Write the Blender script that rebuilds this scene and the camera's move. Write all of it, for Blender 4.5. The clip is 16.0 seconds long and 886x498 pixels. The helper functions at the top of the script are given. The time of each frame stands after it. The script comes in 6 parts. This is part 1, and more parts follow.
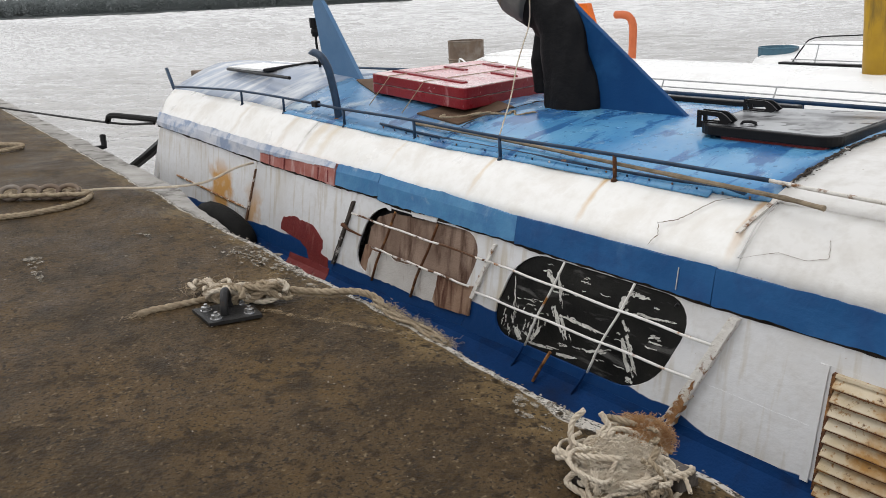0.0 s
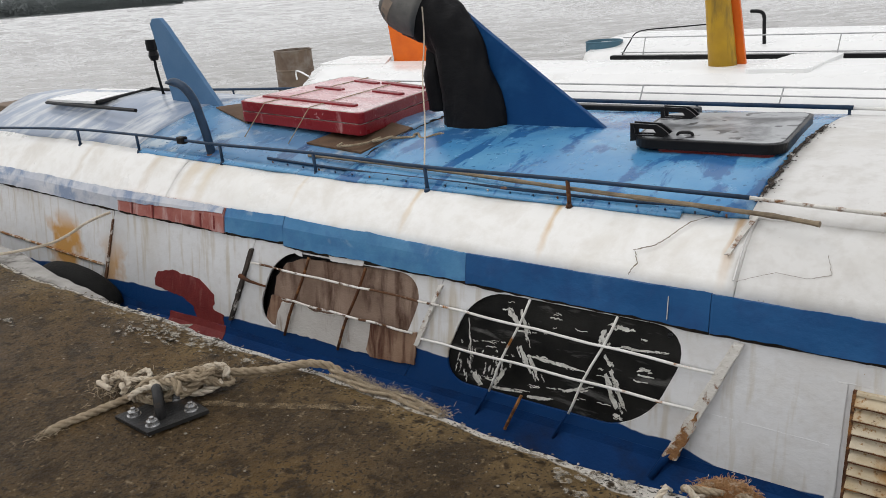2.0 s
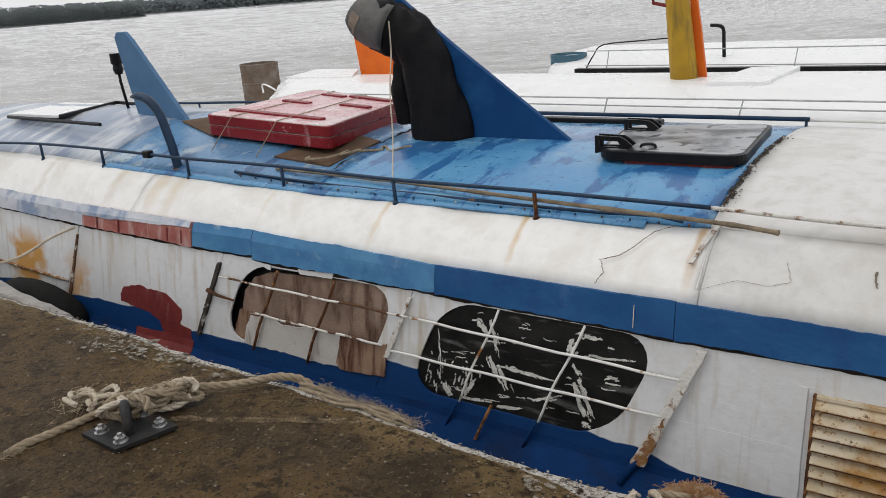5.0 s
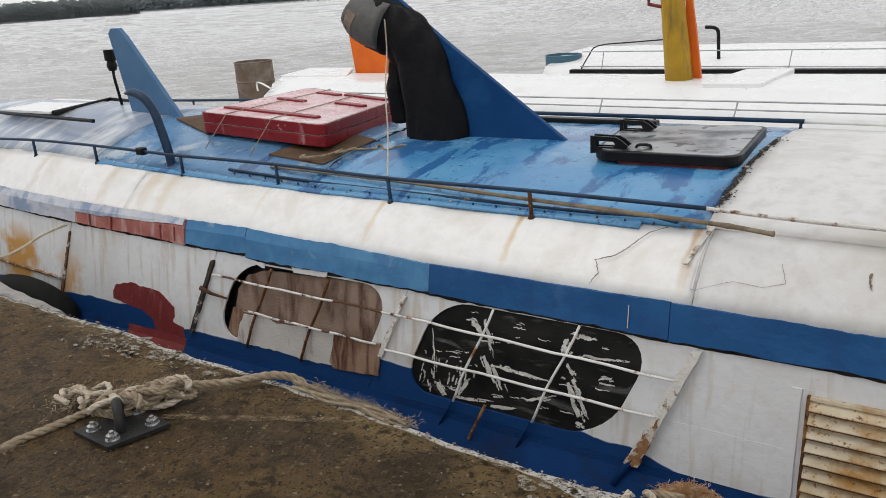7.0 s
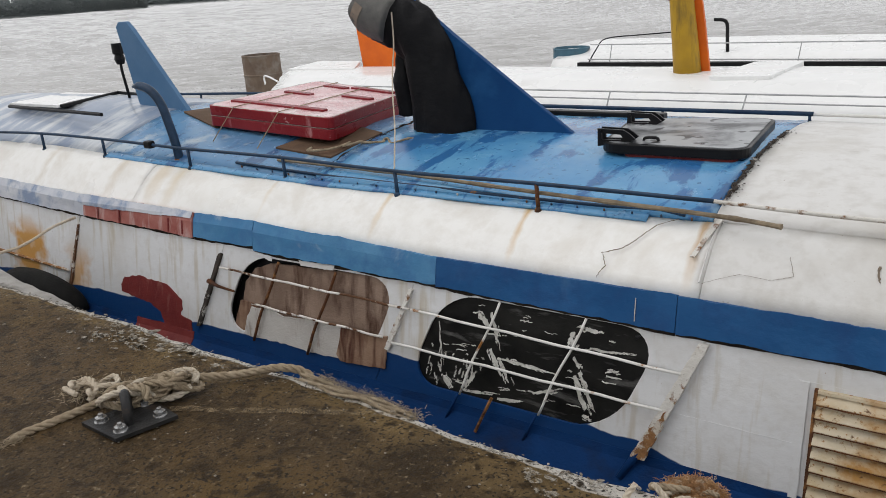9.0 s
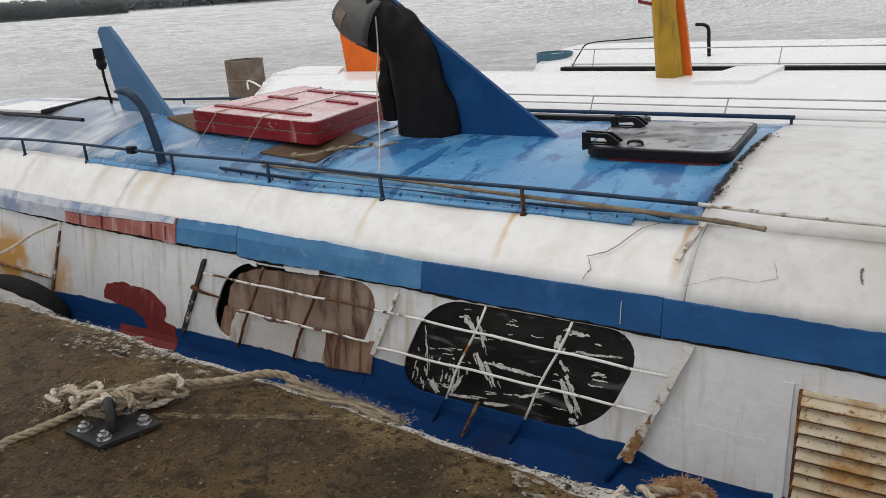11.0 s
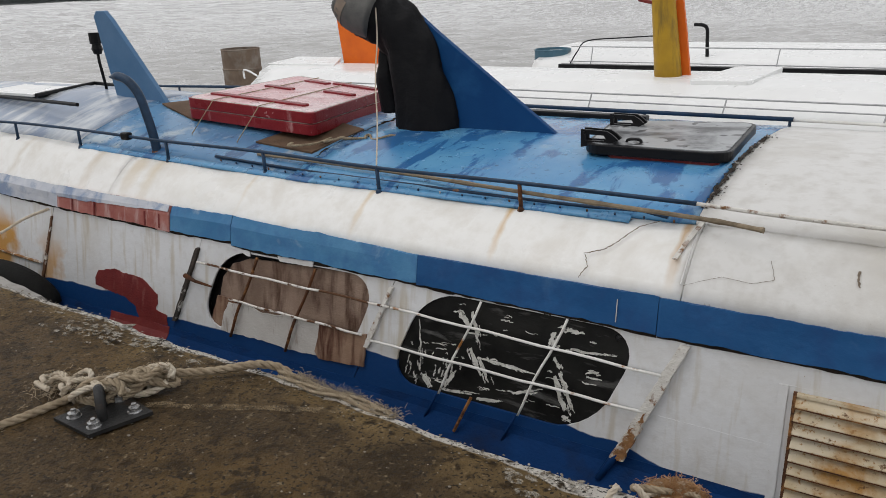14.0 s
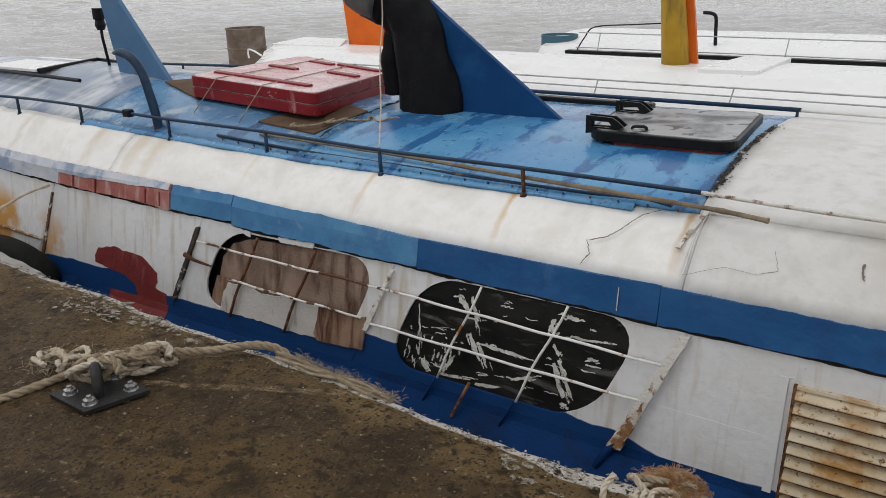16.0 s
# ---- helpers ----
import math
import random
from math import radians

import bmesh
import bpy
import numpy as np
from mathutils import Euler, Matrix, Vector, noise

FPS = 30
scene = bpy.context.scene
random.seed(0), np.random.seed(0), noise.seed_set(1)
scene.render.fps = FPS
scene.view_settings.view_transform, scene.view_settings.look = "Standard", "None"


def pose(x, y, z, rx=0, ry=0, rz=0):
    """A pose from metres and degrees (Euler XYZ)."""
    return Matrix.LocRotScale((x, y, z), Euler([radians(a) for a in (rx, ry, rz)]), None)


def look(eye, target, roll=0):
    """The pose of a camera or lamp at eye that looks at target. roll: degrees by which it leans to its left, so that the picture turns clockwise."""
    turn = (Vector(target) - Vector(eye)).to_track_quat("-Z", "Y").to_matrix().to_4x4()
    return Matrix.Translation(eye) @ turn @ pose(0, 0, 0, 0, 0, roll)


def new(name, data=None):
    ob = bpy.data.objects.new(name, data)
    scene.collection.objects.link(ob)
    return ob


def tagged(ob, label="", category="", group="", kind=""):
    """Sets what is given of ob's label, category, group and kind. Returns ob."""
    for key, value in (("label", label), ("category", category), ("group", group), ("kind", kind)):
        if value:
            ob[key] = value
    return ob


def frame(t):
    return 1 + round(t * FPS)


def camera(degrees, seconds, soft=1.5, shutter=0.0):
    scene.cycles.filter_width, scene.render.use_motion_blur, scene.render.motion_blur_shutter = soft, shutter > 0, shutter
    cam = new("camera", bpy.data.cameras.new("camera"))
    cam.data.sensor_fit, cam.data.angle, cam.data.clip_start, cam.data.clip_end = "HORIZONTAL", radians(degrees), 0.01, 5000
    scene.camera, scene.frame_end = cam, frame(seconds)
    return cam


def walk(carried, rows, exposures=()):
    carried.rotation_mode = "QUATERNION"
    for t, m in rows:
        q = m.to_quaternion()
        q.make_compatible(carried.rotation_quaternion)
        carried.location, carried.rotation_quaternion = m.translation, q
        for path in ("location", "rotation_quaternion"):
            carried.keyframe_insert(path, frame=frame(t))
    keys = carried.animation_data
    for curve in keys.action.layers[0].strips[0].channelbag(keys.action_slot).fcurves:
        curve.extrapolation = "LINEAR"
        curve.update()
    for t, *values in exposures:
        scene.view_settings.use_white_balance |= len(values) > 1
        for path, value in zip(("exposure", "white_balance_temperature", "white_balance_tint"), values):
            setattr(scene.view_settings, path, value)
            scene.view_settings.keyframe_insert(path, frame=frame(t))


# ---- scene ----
cam = camera(57.8, 16.0, soft=0.6)
METRES, EYE, TILT, LEAN, TURN = 1.12, 1.475, -17.5, 2.4, 51.7
ROWS = [
    (0.0, 0.0, 0.0, 0.0, 0.0, 0.0, -0.0),
    (0.5, -0.2383, 0.2053, 0.1081, -2.53, -1.56, 1.42),
    (1.0, -0.3912, 0.4165, 0.2087, -5.46, -2.86, 5.38),
    (1.5, -0.4998, 0.464, 0.2505, -11.02, -2.45, 6.05),
    (2.0, -0.577, 0.4288, 0.2485, -13.85, -1.0, 6.47),
    (2.5, -0.5989, 0.4114, 0.2523, -14.37, -1.43, 7.75),
    (3.0, -0.5971, 0.408, 0.255, -15.03, -1.63, 7.28),
    (3.5, -0.5866, 0.4097, 0.2476, -16.44, -1.53, 7.41),
    (4.0, -0.5887, 0.4019, 0.2464, -16.01, -0.68, 7.09),
    (6.5, -0.5867, 0.4119, 0.2467, -16.55, -0.4, 6.85),
    (7.0, -0.5917, 0.4131, 0.2441, -16.63, -0.45, 6.63),
    (7.5, -0.5903, 0.4121, 0.2438, -16.61, -0.65, 6.6),
    (8.0, -0.5892, 0.4126, 0.2415, -16.34, -0.87, 6.63),
    (8.5, -0.5875, 0.4122, 0.2404, -16.04, -0.83, 6.57),
    (11.0, -0.5935, 0.418, 0.2377, -17.22, -0.61, 6.92),
    (11.5, -0.5974, 0.4207, 0.2377, -18.15, -0.46, 6.45),
    (12.0, -0.602, 0.431, 0.2391, -18.49, -1.03, 6.01),
    (12.5, -0.6057, 0.4414, 0.2406, -18.07, -1.03, 5.78),
    (13.0, -0.6067, 0.447, 0.2399, -17.94, -0.97, 5.64),
    (13.5, -0.6022, 0.4457, 0.2382, -17.84, -0.92, 5.88),
    (14.0, -0.6042, 0.4414, 0.2366, -17.77, -1.05, 5.61),
    (14.5, -0.6089, 0.4409, 0.2376, -17.65, -0.92, 5.71),
    (15.0, -0.6092, 0.4442, 0.2367, -17.63, -0.92, 5.41),
    (15.5, -0.6038, 0.4453, 0.232, -17.6, -1.06, 5.41),
    (16.0, -0.593, 0.4628, 0.2314, -17.58, -2.09, 4.42),
]
walk(cam, [(t, pose(0, 0, EYE, TILT, LEAN, TURN) @ pose(METRES * x, METRES * y, METRES * z, 90 + pitch, roll, yaw)) for t, x, y, z, yaw, pitch, roll in ROWS],
     exposures=[(0.0, 0.38), (1.5, 0.28), (2.2, 0.20), (3.0, 0.13), (4.0, 0.11), (7.0, 0.16), (11.0, 0.08), (13.0, 0.04), (16.0, 0.0)])

# ---- sky and sun: a bright overcast day ----
world = bpy.data.worlds.new("overcast")
scene.world = world
world.use_nodes = True
wn, wl = world.node_tree.nodes, world.node_tree.links
sky = wn.new("ShaderNodeTexSky")
sky.sky_type, sky.sun_disc = "NISHITA", False
sky.sun_elevation, sky.sun_rotation = radians(60), radians(230)
sky.air_density, sky.dust_density, sky.ozone_density = 1.0, 5.0, 0.6
grey = wn.new("ShaderNodeHueSaturation")
grey.inputs["Saturation"].default_value = 0.22
wl.new(sky.outputs["Color"], grey.inputs["Color"])
cloud = wn.new("ShaderNodeMix")
cloud.data_type = "RGBA"
cloud.inputs[0].default_value = 0.88
cloud.inputs[7].default_value = (7.6, 7.65, 7.8, 1)
wl.new(grey.outputs["Color"], cloud.inputs[6])
wl.new(cloud.outputs[2], wn["Background"].inputs["Color"])
wn["Background"].inputs["Strength"].default_value = 0.11
sun = new("sun", bpy.data.lights.new("sun", "SUN"))
sun.data.energy, sun.data.angle, sun.data.color = 0.5, radians(40), (1.0, 0.97, 0.93)
sun.matrix_world = look((-25, -22, 60), (0, 0, 0))
scene.view_settings.exposure = 0.0


# ---- materials ----
def mat(name, c1, c2, scale=4.0, rough=0.55, metal=0.0, bump=0.15, bscale=60.0, stain=None, sscale=3.0, lo=0.55, hi=0.7,
        stretch=(1, 1, 1), rvar=0.12, spots=None, pscale=25.0, plo=0.64, phi=0.68, coat=0.0, grain=None, gscale=90.0, glo=0.5, ghi=0.62, spec=0.22):
    """Two tones of the base colour, stains, small spots and a fine relief."""
    m = bpy.data.materials.new(name)
    m.use_nodes = True
    n, l = m.node_tree.nodes, m.node_tree.links
    b = n["Principled BSDF"]
    tc = n.new("ShaderNodeTexCoord")

    def noise_at(s, detail=6.0, vec=None, distort=0.0):
        t = n.new("ShaderNodeTexNoise")
        t.inputs["Scale"].default_value, t.inputs["Detail"].default_value, t.inputs["Distortion"].default_value = s, detail, distort
        t.inputs["Roughness"].default_value = 0.6
        l.new(vec or tc.outputs["Object"], t.inputs["Vector"])
        return t.outputs["Fac"]

    def step(fac, a, z):
        r = n.new("ShaderNodeMapRange")
        r.inputs["From Min"].default_value, r.inputs["From Max"].default_value = a, z
        l.new(fac, r.inputs["Value"])
        return r.outputs["Result"]

    def blend(fac, a, z):
        x = n.new("ShaderNodeMix")
        x.data_type = "RGBA"
        l.new(fac, x.inputs["Factor"])
        for key, v in (("A", a), ("B", z)):
            s = [i for i in x.inputs if i.identifier == key + "_Color"][0]
            if isinstance(v, tuple):
                s.default_value = (*v, 1)
            else:
                l.new(v, s)
        return [o for o in x.outputs if o.identifier == "Result_Color"][0]

    col = blend(step(noise_at(scale), 0.35, 0.65), c1, c2)
    if stain:
        mp = n.new("ShaderNodeMapping")
        mp.inputs["Scale"].default_value = stretch
        l.new(tc.outputs["Object"], mp.inputs["Vector"])
        col = blend(step(noise_at(sscale, 8.0, mp.outputs["Vector"], 0.3), lo, hi), col, stain)
    if spots:
        col = blend(step(noise_at(pscale, 4.0), plo, phi), col, spots)
    if grain:
        col = blend(step(noise_at(gscale, 3.0), glo, ghi), col, grain)
    l.new(col, b.inputs["Base Color"])
    fine = noise_at(bscale, 8.0)
    r = n.new("ShaderNodeMapRange")
    r.inputs["To Min"].default_value, r.inputs["To Max"].default_value = max(0.03, rough - rvar), min(1.0, rough + rvar)
    l.new(noise_at(scale * 2.3), r.inputs["Value"])
    l.new(r.outputs["Result"], b.inputs["Roughness"])
    b.inputs["Metallic"].default_value = metal
    b.inputs["Specular IOR Level"].default_value = spec
    b.inputs["Coat Weight"].default_value = coat
    bp = n.new("ShaderNodeBump")
    bp.inputs["Strength"].default_value, bp.inputs["Distance"].default_value = bump, 0.015
    l.new(fine, bp.inputs["Height"])
    l.new(bp.outputs["Normal"], b.inputs["Normal"])
    return m



def speckle(m, scale, lo, hi, colour):
    """Fine grains of another colour over the base."""
    nodes, links = m.node_tree.nodes, m.node_tree.links
    sock = nodes["Principled BSDF"].inputs["Base Color"]
    t, q, r, x = nodes.new("ShaderNodeTexNoise"), nodes.new("ShaderNodeTexCoord"), nodes.new("ShaderNodeMapRange"), nodes.new("ShaderNodeMix")
    x.data_type = "RGBA"
    t.inputs["Scale"].default_value, t.inputs["Detail"].default_value = scale, 2.0
    links.new(q.outputs["Object"], t.inputs["Vector"])
    r.inputs["From Min"].default_value, r.inputs["From Max"].default_value = lo, hi
    links.new(t.outputs["Fac"], r.inputs["Value"])
    links.new(r.outputs["Result"], x.inputs[0])
    links.new(sock.links[0].from_socket, x.inputs[6])
    x.inputs[7].default_value = (*colour, 1)
    links.new(x.outputs[2], sock)


RUST = (0.30, 0.13, 0.035)
WHITE = mat("white_paint", (0.68, 0.682, 0.69), (0.61, 0.612, 0.615), 1.5, 0.42, stain=(0.53, 0.505, 0.47), sscale=2.2, lo=0.50, hi=0.78,
            bump=0.2, bscale=25, grain=(0.58, 0.57, 0.56), gscale=20, glo=0.5, ghi=0.8, spots=(0.35, 0.27, 0.2), pscale=30, plo=0.72, phi=0.76)
ROOF_WHITE = mat("white_roof_paint", (0.82, 0.81, 0.79), (0.75, 0.74, 0.71), 0.9, 0.30, stain=(0.56, 0.51, 0.44), sscale=2.4, lo=0.52, hi=0.80,
                 bump=0.18, bscale=14, grain=(0.71, 0.69, 0.65), gscale=12, glo=0.45, ghi=0.8, spots=(0.45, 0.38, 0.3), pscale=45, plo=0.74, phi=0.78)
ROOF_DULL = mat("dull_white_roof_paint", (0.68, 0.67, 0.655), (0.62, 0.61, 0.59), 0.9, 0.40, stain=(0.48, 0.45, 0.40), sscale=1.8, lo=0.50, hi=0.78,
                bump=0.22, bscale=14, grain=(0.52, 0.50, 0.47), gscale=12, glo=0.45, ghi=0.8, spots=(0.36, 0.31, 0.25), pscale=45, plo=0.70, phi=0.76)
DECK_BLUE = mat("blue_deck_paint", (0.058, 0.22, 0.44), (0.115, 0.31, 0.51), 2.6, 0.24, stain=(0.026, 0.12, 0.30), sscale=3.2, lo=0.53, hi=0.57,
                stretch=(1.5, 0.55, 1), bump=0.14, bscale=10, spots=(0.26, 0.40, 0.50), pscale=3.0, plo=0.60, phi=0.74, rvar=0.2, grain=(0.03, 0.12, 0.25), gscale=24, glo=0.62, ghi=0.68, spec=0.45)
# faded blue; its grey-white streaks also paint in the glare on the deck
DECK_FADED_GLARE = mat("faded_deck_paint_with_glare", (0.22, 0.27, 0.36), (0.30, 0.345, 0.42), 1.6, 0.22, stain=(0.56, 0.58, 0.60), sscale=2.5, lo=0.48, hi=0.66, stretch=(2, 0.6, 1),
                 bump=0.1, bscale=10)
BAND_BLUE = mat("blue_band_paint", (0.010, 0.070, 0.20), (0.019, 0.098, 0.25), 2.5, 0.5, stain=(0.08, 0.16, 0.30), sscale=2.0, lo=0.55, hi=0.78, bump=0.25, bscale=18, grain=(0.014, 0.06, 0.18), gscale=9, glo=0.45, ghi=0.75)
BAND_FADED = mat("faded_blue_band_paint", (0.40, 0.43, 0.50), (0.56, 0.57, 0.60), 4.0, 0.4, stain=(0.22, 0.28, 0.40), sscale=5, lo=0.5, hi=0.62, bump=0.4, bscale=14)
BAND_LIGHT = mat("worn_light_blue_band_paint", (0.045, 0.17, 0.34), (0.085, 0.235, 0.41), 3.0, 0.4, stain=(0.28, 0.36, 0.45), sscale=4, lo=0.60, hi=0.72, bump=0.25, bscale=18, grain=(0.045, 0.14, 0.31), gscale=9, glo=0.45, ghi=0.75)
RED_PRIMER = mat("red_primer", (0.135, 0.018, 0.018), (0.185, 0.03, 0.027), 8.0, 0.6, stain=(0.26, 0.10, 0.09), sscale=7, lo=0.56, hi=0.74, bump=0.3, stretch=(2, 1, 0.6))
BAND_RED = mat("worn_red_primer_band", (0.29, 0.085, 0.07), (0.40, 0.17, 0.145), 6.0, 0.55, stain=(0.52, 0.38, 0.36), sscale=5, lo=0.50, hi=0.66, stretch=(2.5, 1, 0.5), bump=0.5, bscale=16)
HULL_BLUE = mat("deep_blue_hull_paint", (0.003, 0.025, 0.095), (0.0055, 0.036, 0.13), 3.0, 0.75, stain=(0.008, 0.018, 0.055), sscale=4, lo=0.52, hi=0.72, bump=0.3, spec=0.08)
FIN_BLUE = mat("blue_fin_paint", (0.005, 0.045, 0.145), (0.008, 0.060, 0.175), 2.0, 0.5, bump=0.12, stain=(0.02, 0.10, 0.24), sscale=3, lo=0.55, hi=0.8, spec=0.12)
FIN_PALE = mat("weathered_blue_fin_paint", (0.06, 0.145, 0.27), (0.09, 0.185, 0.32), 3.0, 0.35, bump=0.1)
RED_BOX = mat("red_fibreglass", (0.175, 0.010, 0.016), (0.23, 0.022, 0.027), 3.0, 0.3, stain=(0.46, 0.24, 0.24), sscale=4.5, lo=0.62, hi=0.76, stretch=(3, 3, 0.8), bump=0.2, grain=(0.58, 0.42, 0.42), gscale=16, glo=0.66, ghi=0.74, spec=0.15)
# scuffed red, paled further to paint in the sky's gloss on the top
RED_TOP = mat("scuffed_red_with_sky_gloss", (0.56, 0.29, 0.30), (0.68, 0.46, 0.47), 4.0, 0.28, stain=(0.78, 0.66, 0.66), sscale=3.0, lo=0.48, hi=0.68, bump=0.2, spec=0.4)
BLACK = mat("black_paint", (0.008, 0.008, 0.009), (0.014, 0.014, 0.015), 3.0, 0.35, bump=0.1, spec=0.14, stain=(0.05, 0.048, 0.045), sscale=4, lo=0.6, hi=0.8)
# the grey patches are sky reflection painted into the black
LID_SHEEN = mat("black_paint_with_sky_sheen", (0.012, 0.013, 0.016), (0.03, 0.031, 0.034), 2.0, 0.34, bump=0.14, bscale=6, stain=(0.30, 0.31, 0.32), sscale=2.6, lo=0.40, hi=0.55, rvar=0.2)
speckle(LID_SHEEN, 9.0, 0.60, 0.64, (0.016, 0.016, 0.018))
LID_SHEEN.node_tree.nodes["Principled BSDF"].inputs["Specular IOR Level"].default_value = 0.38
TARP = mat("black_tarpaulin", (0.0055, 0.0055, 0.0065), (0.010, 0.010, 0.011), 6.0, 0.6, bump=0.5, bscale=25)
TARP.node_tree.nodes["Principled BSDF"].inputs["Specular IOR Level"].default_value = 0.12
GREY_TARP = mat("grey_wrapping", (0.09, 0.09, 0.086), (0.14, 0.133, 0.125), 8.0, 0.6, bump=0.4, bscale=30)
RAIL_BLUE = mat("dark_blue_rail_paint", (0.012, 0.028, 0.055), (0.02, 0.05, 0.10), 9.0, 0.4, stain=RUST, sscale=9, lo=0.66, hi=0.72)
BAR_WHITE = mat("white_bar_paint", (0.78, 0.77, 0.74), (0.66, 0.64, 0.6), 12.0, 0.5, stain=RUST, sscale=9, lo=0.60, hi=0.66)
RUSTY = mat("rusty_iron", (0.13, 0.05, 0.02), (0.06, 0.03, 0.018), 14.0, 0.85, bump=0.6, bscale=90, stain=(0.32, 0.15, 0.05), sscale=12, lo=0.55, hi=0.65)
RUST_WHITE = mat("white_paint_over_rust", (0.70, 0.68, 0.64), (0.58, 0.55, 0.5), 12.0, 0.6, bump=0.6, bscale=60, stain=(0.20, 0.10, 0.045), sscale=16, lo=0.57, hi=0.66, grain=(0.25, 0.2, 0.16), gscale=60, glo=0.62, ghi=0.7)
BAR_WORN = mat("white_bar_worn_to_rust", (0.74, 0.72, 0.68), (0.62, 0.58, 0.52), 12.0, 0.55, bump=0.4, bscale=70, stain=(0.10, 0.045, 0.02), sscale=7, lo=0.52, hi=0.56)
TAR = mat("dark_tar_seam", (0.03, 0.027, 0.024), (0.07, 0.055, 0.045), 18.0, 0.9, bump=0.8, bscale=80, stain=(0.45, 0.43, 0.40), sscale=16, lo=0.58, hi=0.64)
ORANGE_FLAKE = mat("crumbling_orange_rust", (0.36, 0.19, 0.08), (0.20, 0.09, 0.04), 22.0, 0.9, bump=0.9, bscale=90, stain=(0.6, 0.54, 0.46), sscale=18, lo=0.52, hi=0.6)
RUST_DARK = mat("flaking_rust_and_paint", (0.16, 0.08, 0.04), (0.10, 0.05, 0.03), 14.0, 0.8, bump=0.5, bscale=80, stain=(0.6, 0.56, 0.5), sscale=14, lo=0.56, hi=0.62)
LOUVRE = mat("rust_stained_cream_paint", (0.60, 0.53, 0.41), (0.47, 0.37, 0.23), 5.0, 0.65, bump=0.3, stain=(0.36, 0.19, 0.055), sscale=7, lo=0.48, hi=0.68, spots=(0.12, 0.06, 0.025), pscale=28, plo=0.62, phi=0.70, grain=(0.30, 0.16, 0.06), gscale=45, glo=0.58, ghi=0.68)
PLYWOOD = mat("weathered_plywood", (0.30, 0.215, 0.165), (0.20, 0.135, 0.10), 4.0, 0.8, bump=0.4, stain=(0.07, 0.035, 0.022), sscale=4, lo=0.46, hi=0.66, stretch=(3, 1, 0.8), spots=(0.5, 0.46, 0.42), pscale=6, plo=0.68, phi=0.74)
PLY_PALE = mat("pale_peeling_board", (0.55, 0.53, 0.50), (0.47, 0.44, 0.41), 5.0, 0.8, bump=0.3, stain=(0.18, 0.12, 0.085), sscale=5, lo=0.54, hi=0.72, stretch=(3, 1, 0.8))
PLY_BROWN = mat("brown_stained_board", (0.32, 0.215, 0.15), (0.22, 0.13, 0.085), 7.0, 0.8, bump=0.3, stain=(0.085, 0.035, 0.022), sscale=5, lo=0.44, hi=0.62, stretch=(3, 1, 0.5))
PANE = mat("black_painted_window", (0.006, 0.006, 0.006), (0.018, 0.0175, 0.016), 5.0, 0.4, bump=0.15, spec=0.14, stain=(0.15, 0.147, 0.14), sscale=6, lo=0.57, hi=0.76, stretch=(0.6, 1, 3))
SMEAR = mat("white_brush_smears", (0.66, 0.65, 0.61), (0.45, 0.44, 0.40), 20.0, 0.6)
CONCRETE = mat("wet_brown_concrete", (0.093, 0.059, 0.027), (0.051, 0.0345, 0.018), 0.9, 0.52, bump=1.0, bscale=48, stain=(0.106, 0.065, 0.024), sscale=1.6, lo=0.50, hi=0.72, stretch=(1.0, 1.6, 1),
               spots=(0.020, 0.013, 0.0065), pscale=5, plo=0.48, phi=0.74, rvar=0.28, grain=(0.19, 0.145, 0.09), gscale=42, glo=0.60, ghi=0.72)
CONCRETE.node_tree.nodes["Principled BSDF"].inputs["Specular IOR Level"].default_value = 0.09
# olive moss grows in patches along the quay's edge, and the edge itself is worn to pale stone
for worn, lo, hi, amp, size, most in (((0.225, 0.152, 0.066), -0.24, 0.16, 0.9, 4.5, 0.9), ((0.60, 0.565, 0.51), -0.034, -0.026, 0.045, 7.0, 0.95)):
    cn, cl = CONCRETE.node_tree.nodes, CONCRETE.node_tree.links
    base_in = cn["Principled BSDF"].inputs["Base Color"]
    ca, cq, ct, cw, shift, cm, cx = (cn.new("ShaderNode" + k) for k in ("Attribute", "TexCoord", "TexNoise", "Math", "Math", "MapRange", "Mix"))
    ca.attribute_name = "rim"
    cw.operation, shift.operation = "MULTIPLY_ADD", "SUBTRACT"
    ct.inputs["Scale"].default_value, ct.inputs["Detail"].default_value = size, 8.0
    cl.new(cq.outputs["Object"], ct.inputs["Vector"])
    cl.new(ct.outputs["Fac"], cw.inputs[0])
    cw.inputs[1].default_value, shift.inputs[1].default_value = amp, amp * 0.5
    cl.new(ca.outputs["Fac"], shift.inputs[0])
    cl.new(shift.outputs[0], cw.inputs[2])
    cl.new(cw.outputs[0], cm.inputs["Value"])
    cm.inputs["From Min"].default_value, cm.inputs["From Max"].default_value, cm.inputs["To Max"].default_value = lo, hi, most
    cx.data_type = "RGBA"
    cl.new(cm.outputs["Result"], cx.inputs[0])
    cl.new(base_in.links[0].from_socket, cx.inputs[6])
    cx.inputs[7].default_value = (*worn, 1)
    cl.new(cx.outputs[2], base_in)
speckle(CONCRETE, 20.0, 0.55, 0.68, (0.032, 0.020, 0.009))
speckle(CONCRETE, 75.0, 0.57, 0.63, (0.024, 0.018, 0.012))
CONCRETE_PALE = mat("pale_worn_concrete", (0.42, 0.385, 0.335), (0.27, 0.24, 0.20), 9.0, 0.85, bump=1.0, bscale=40, stain=(0.10, 0.075, 0.05), sscale=9, lo=0.48, hi=0.60, grain=(0.12, 0.095, 0.07), gscale=48, glo=0.50, ghi=0.60)
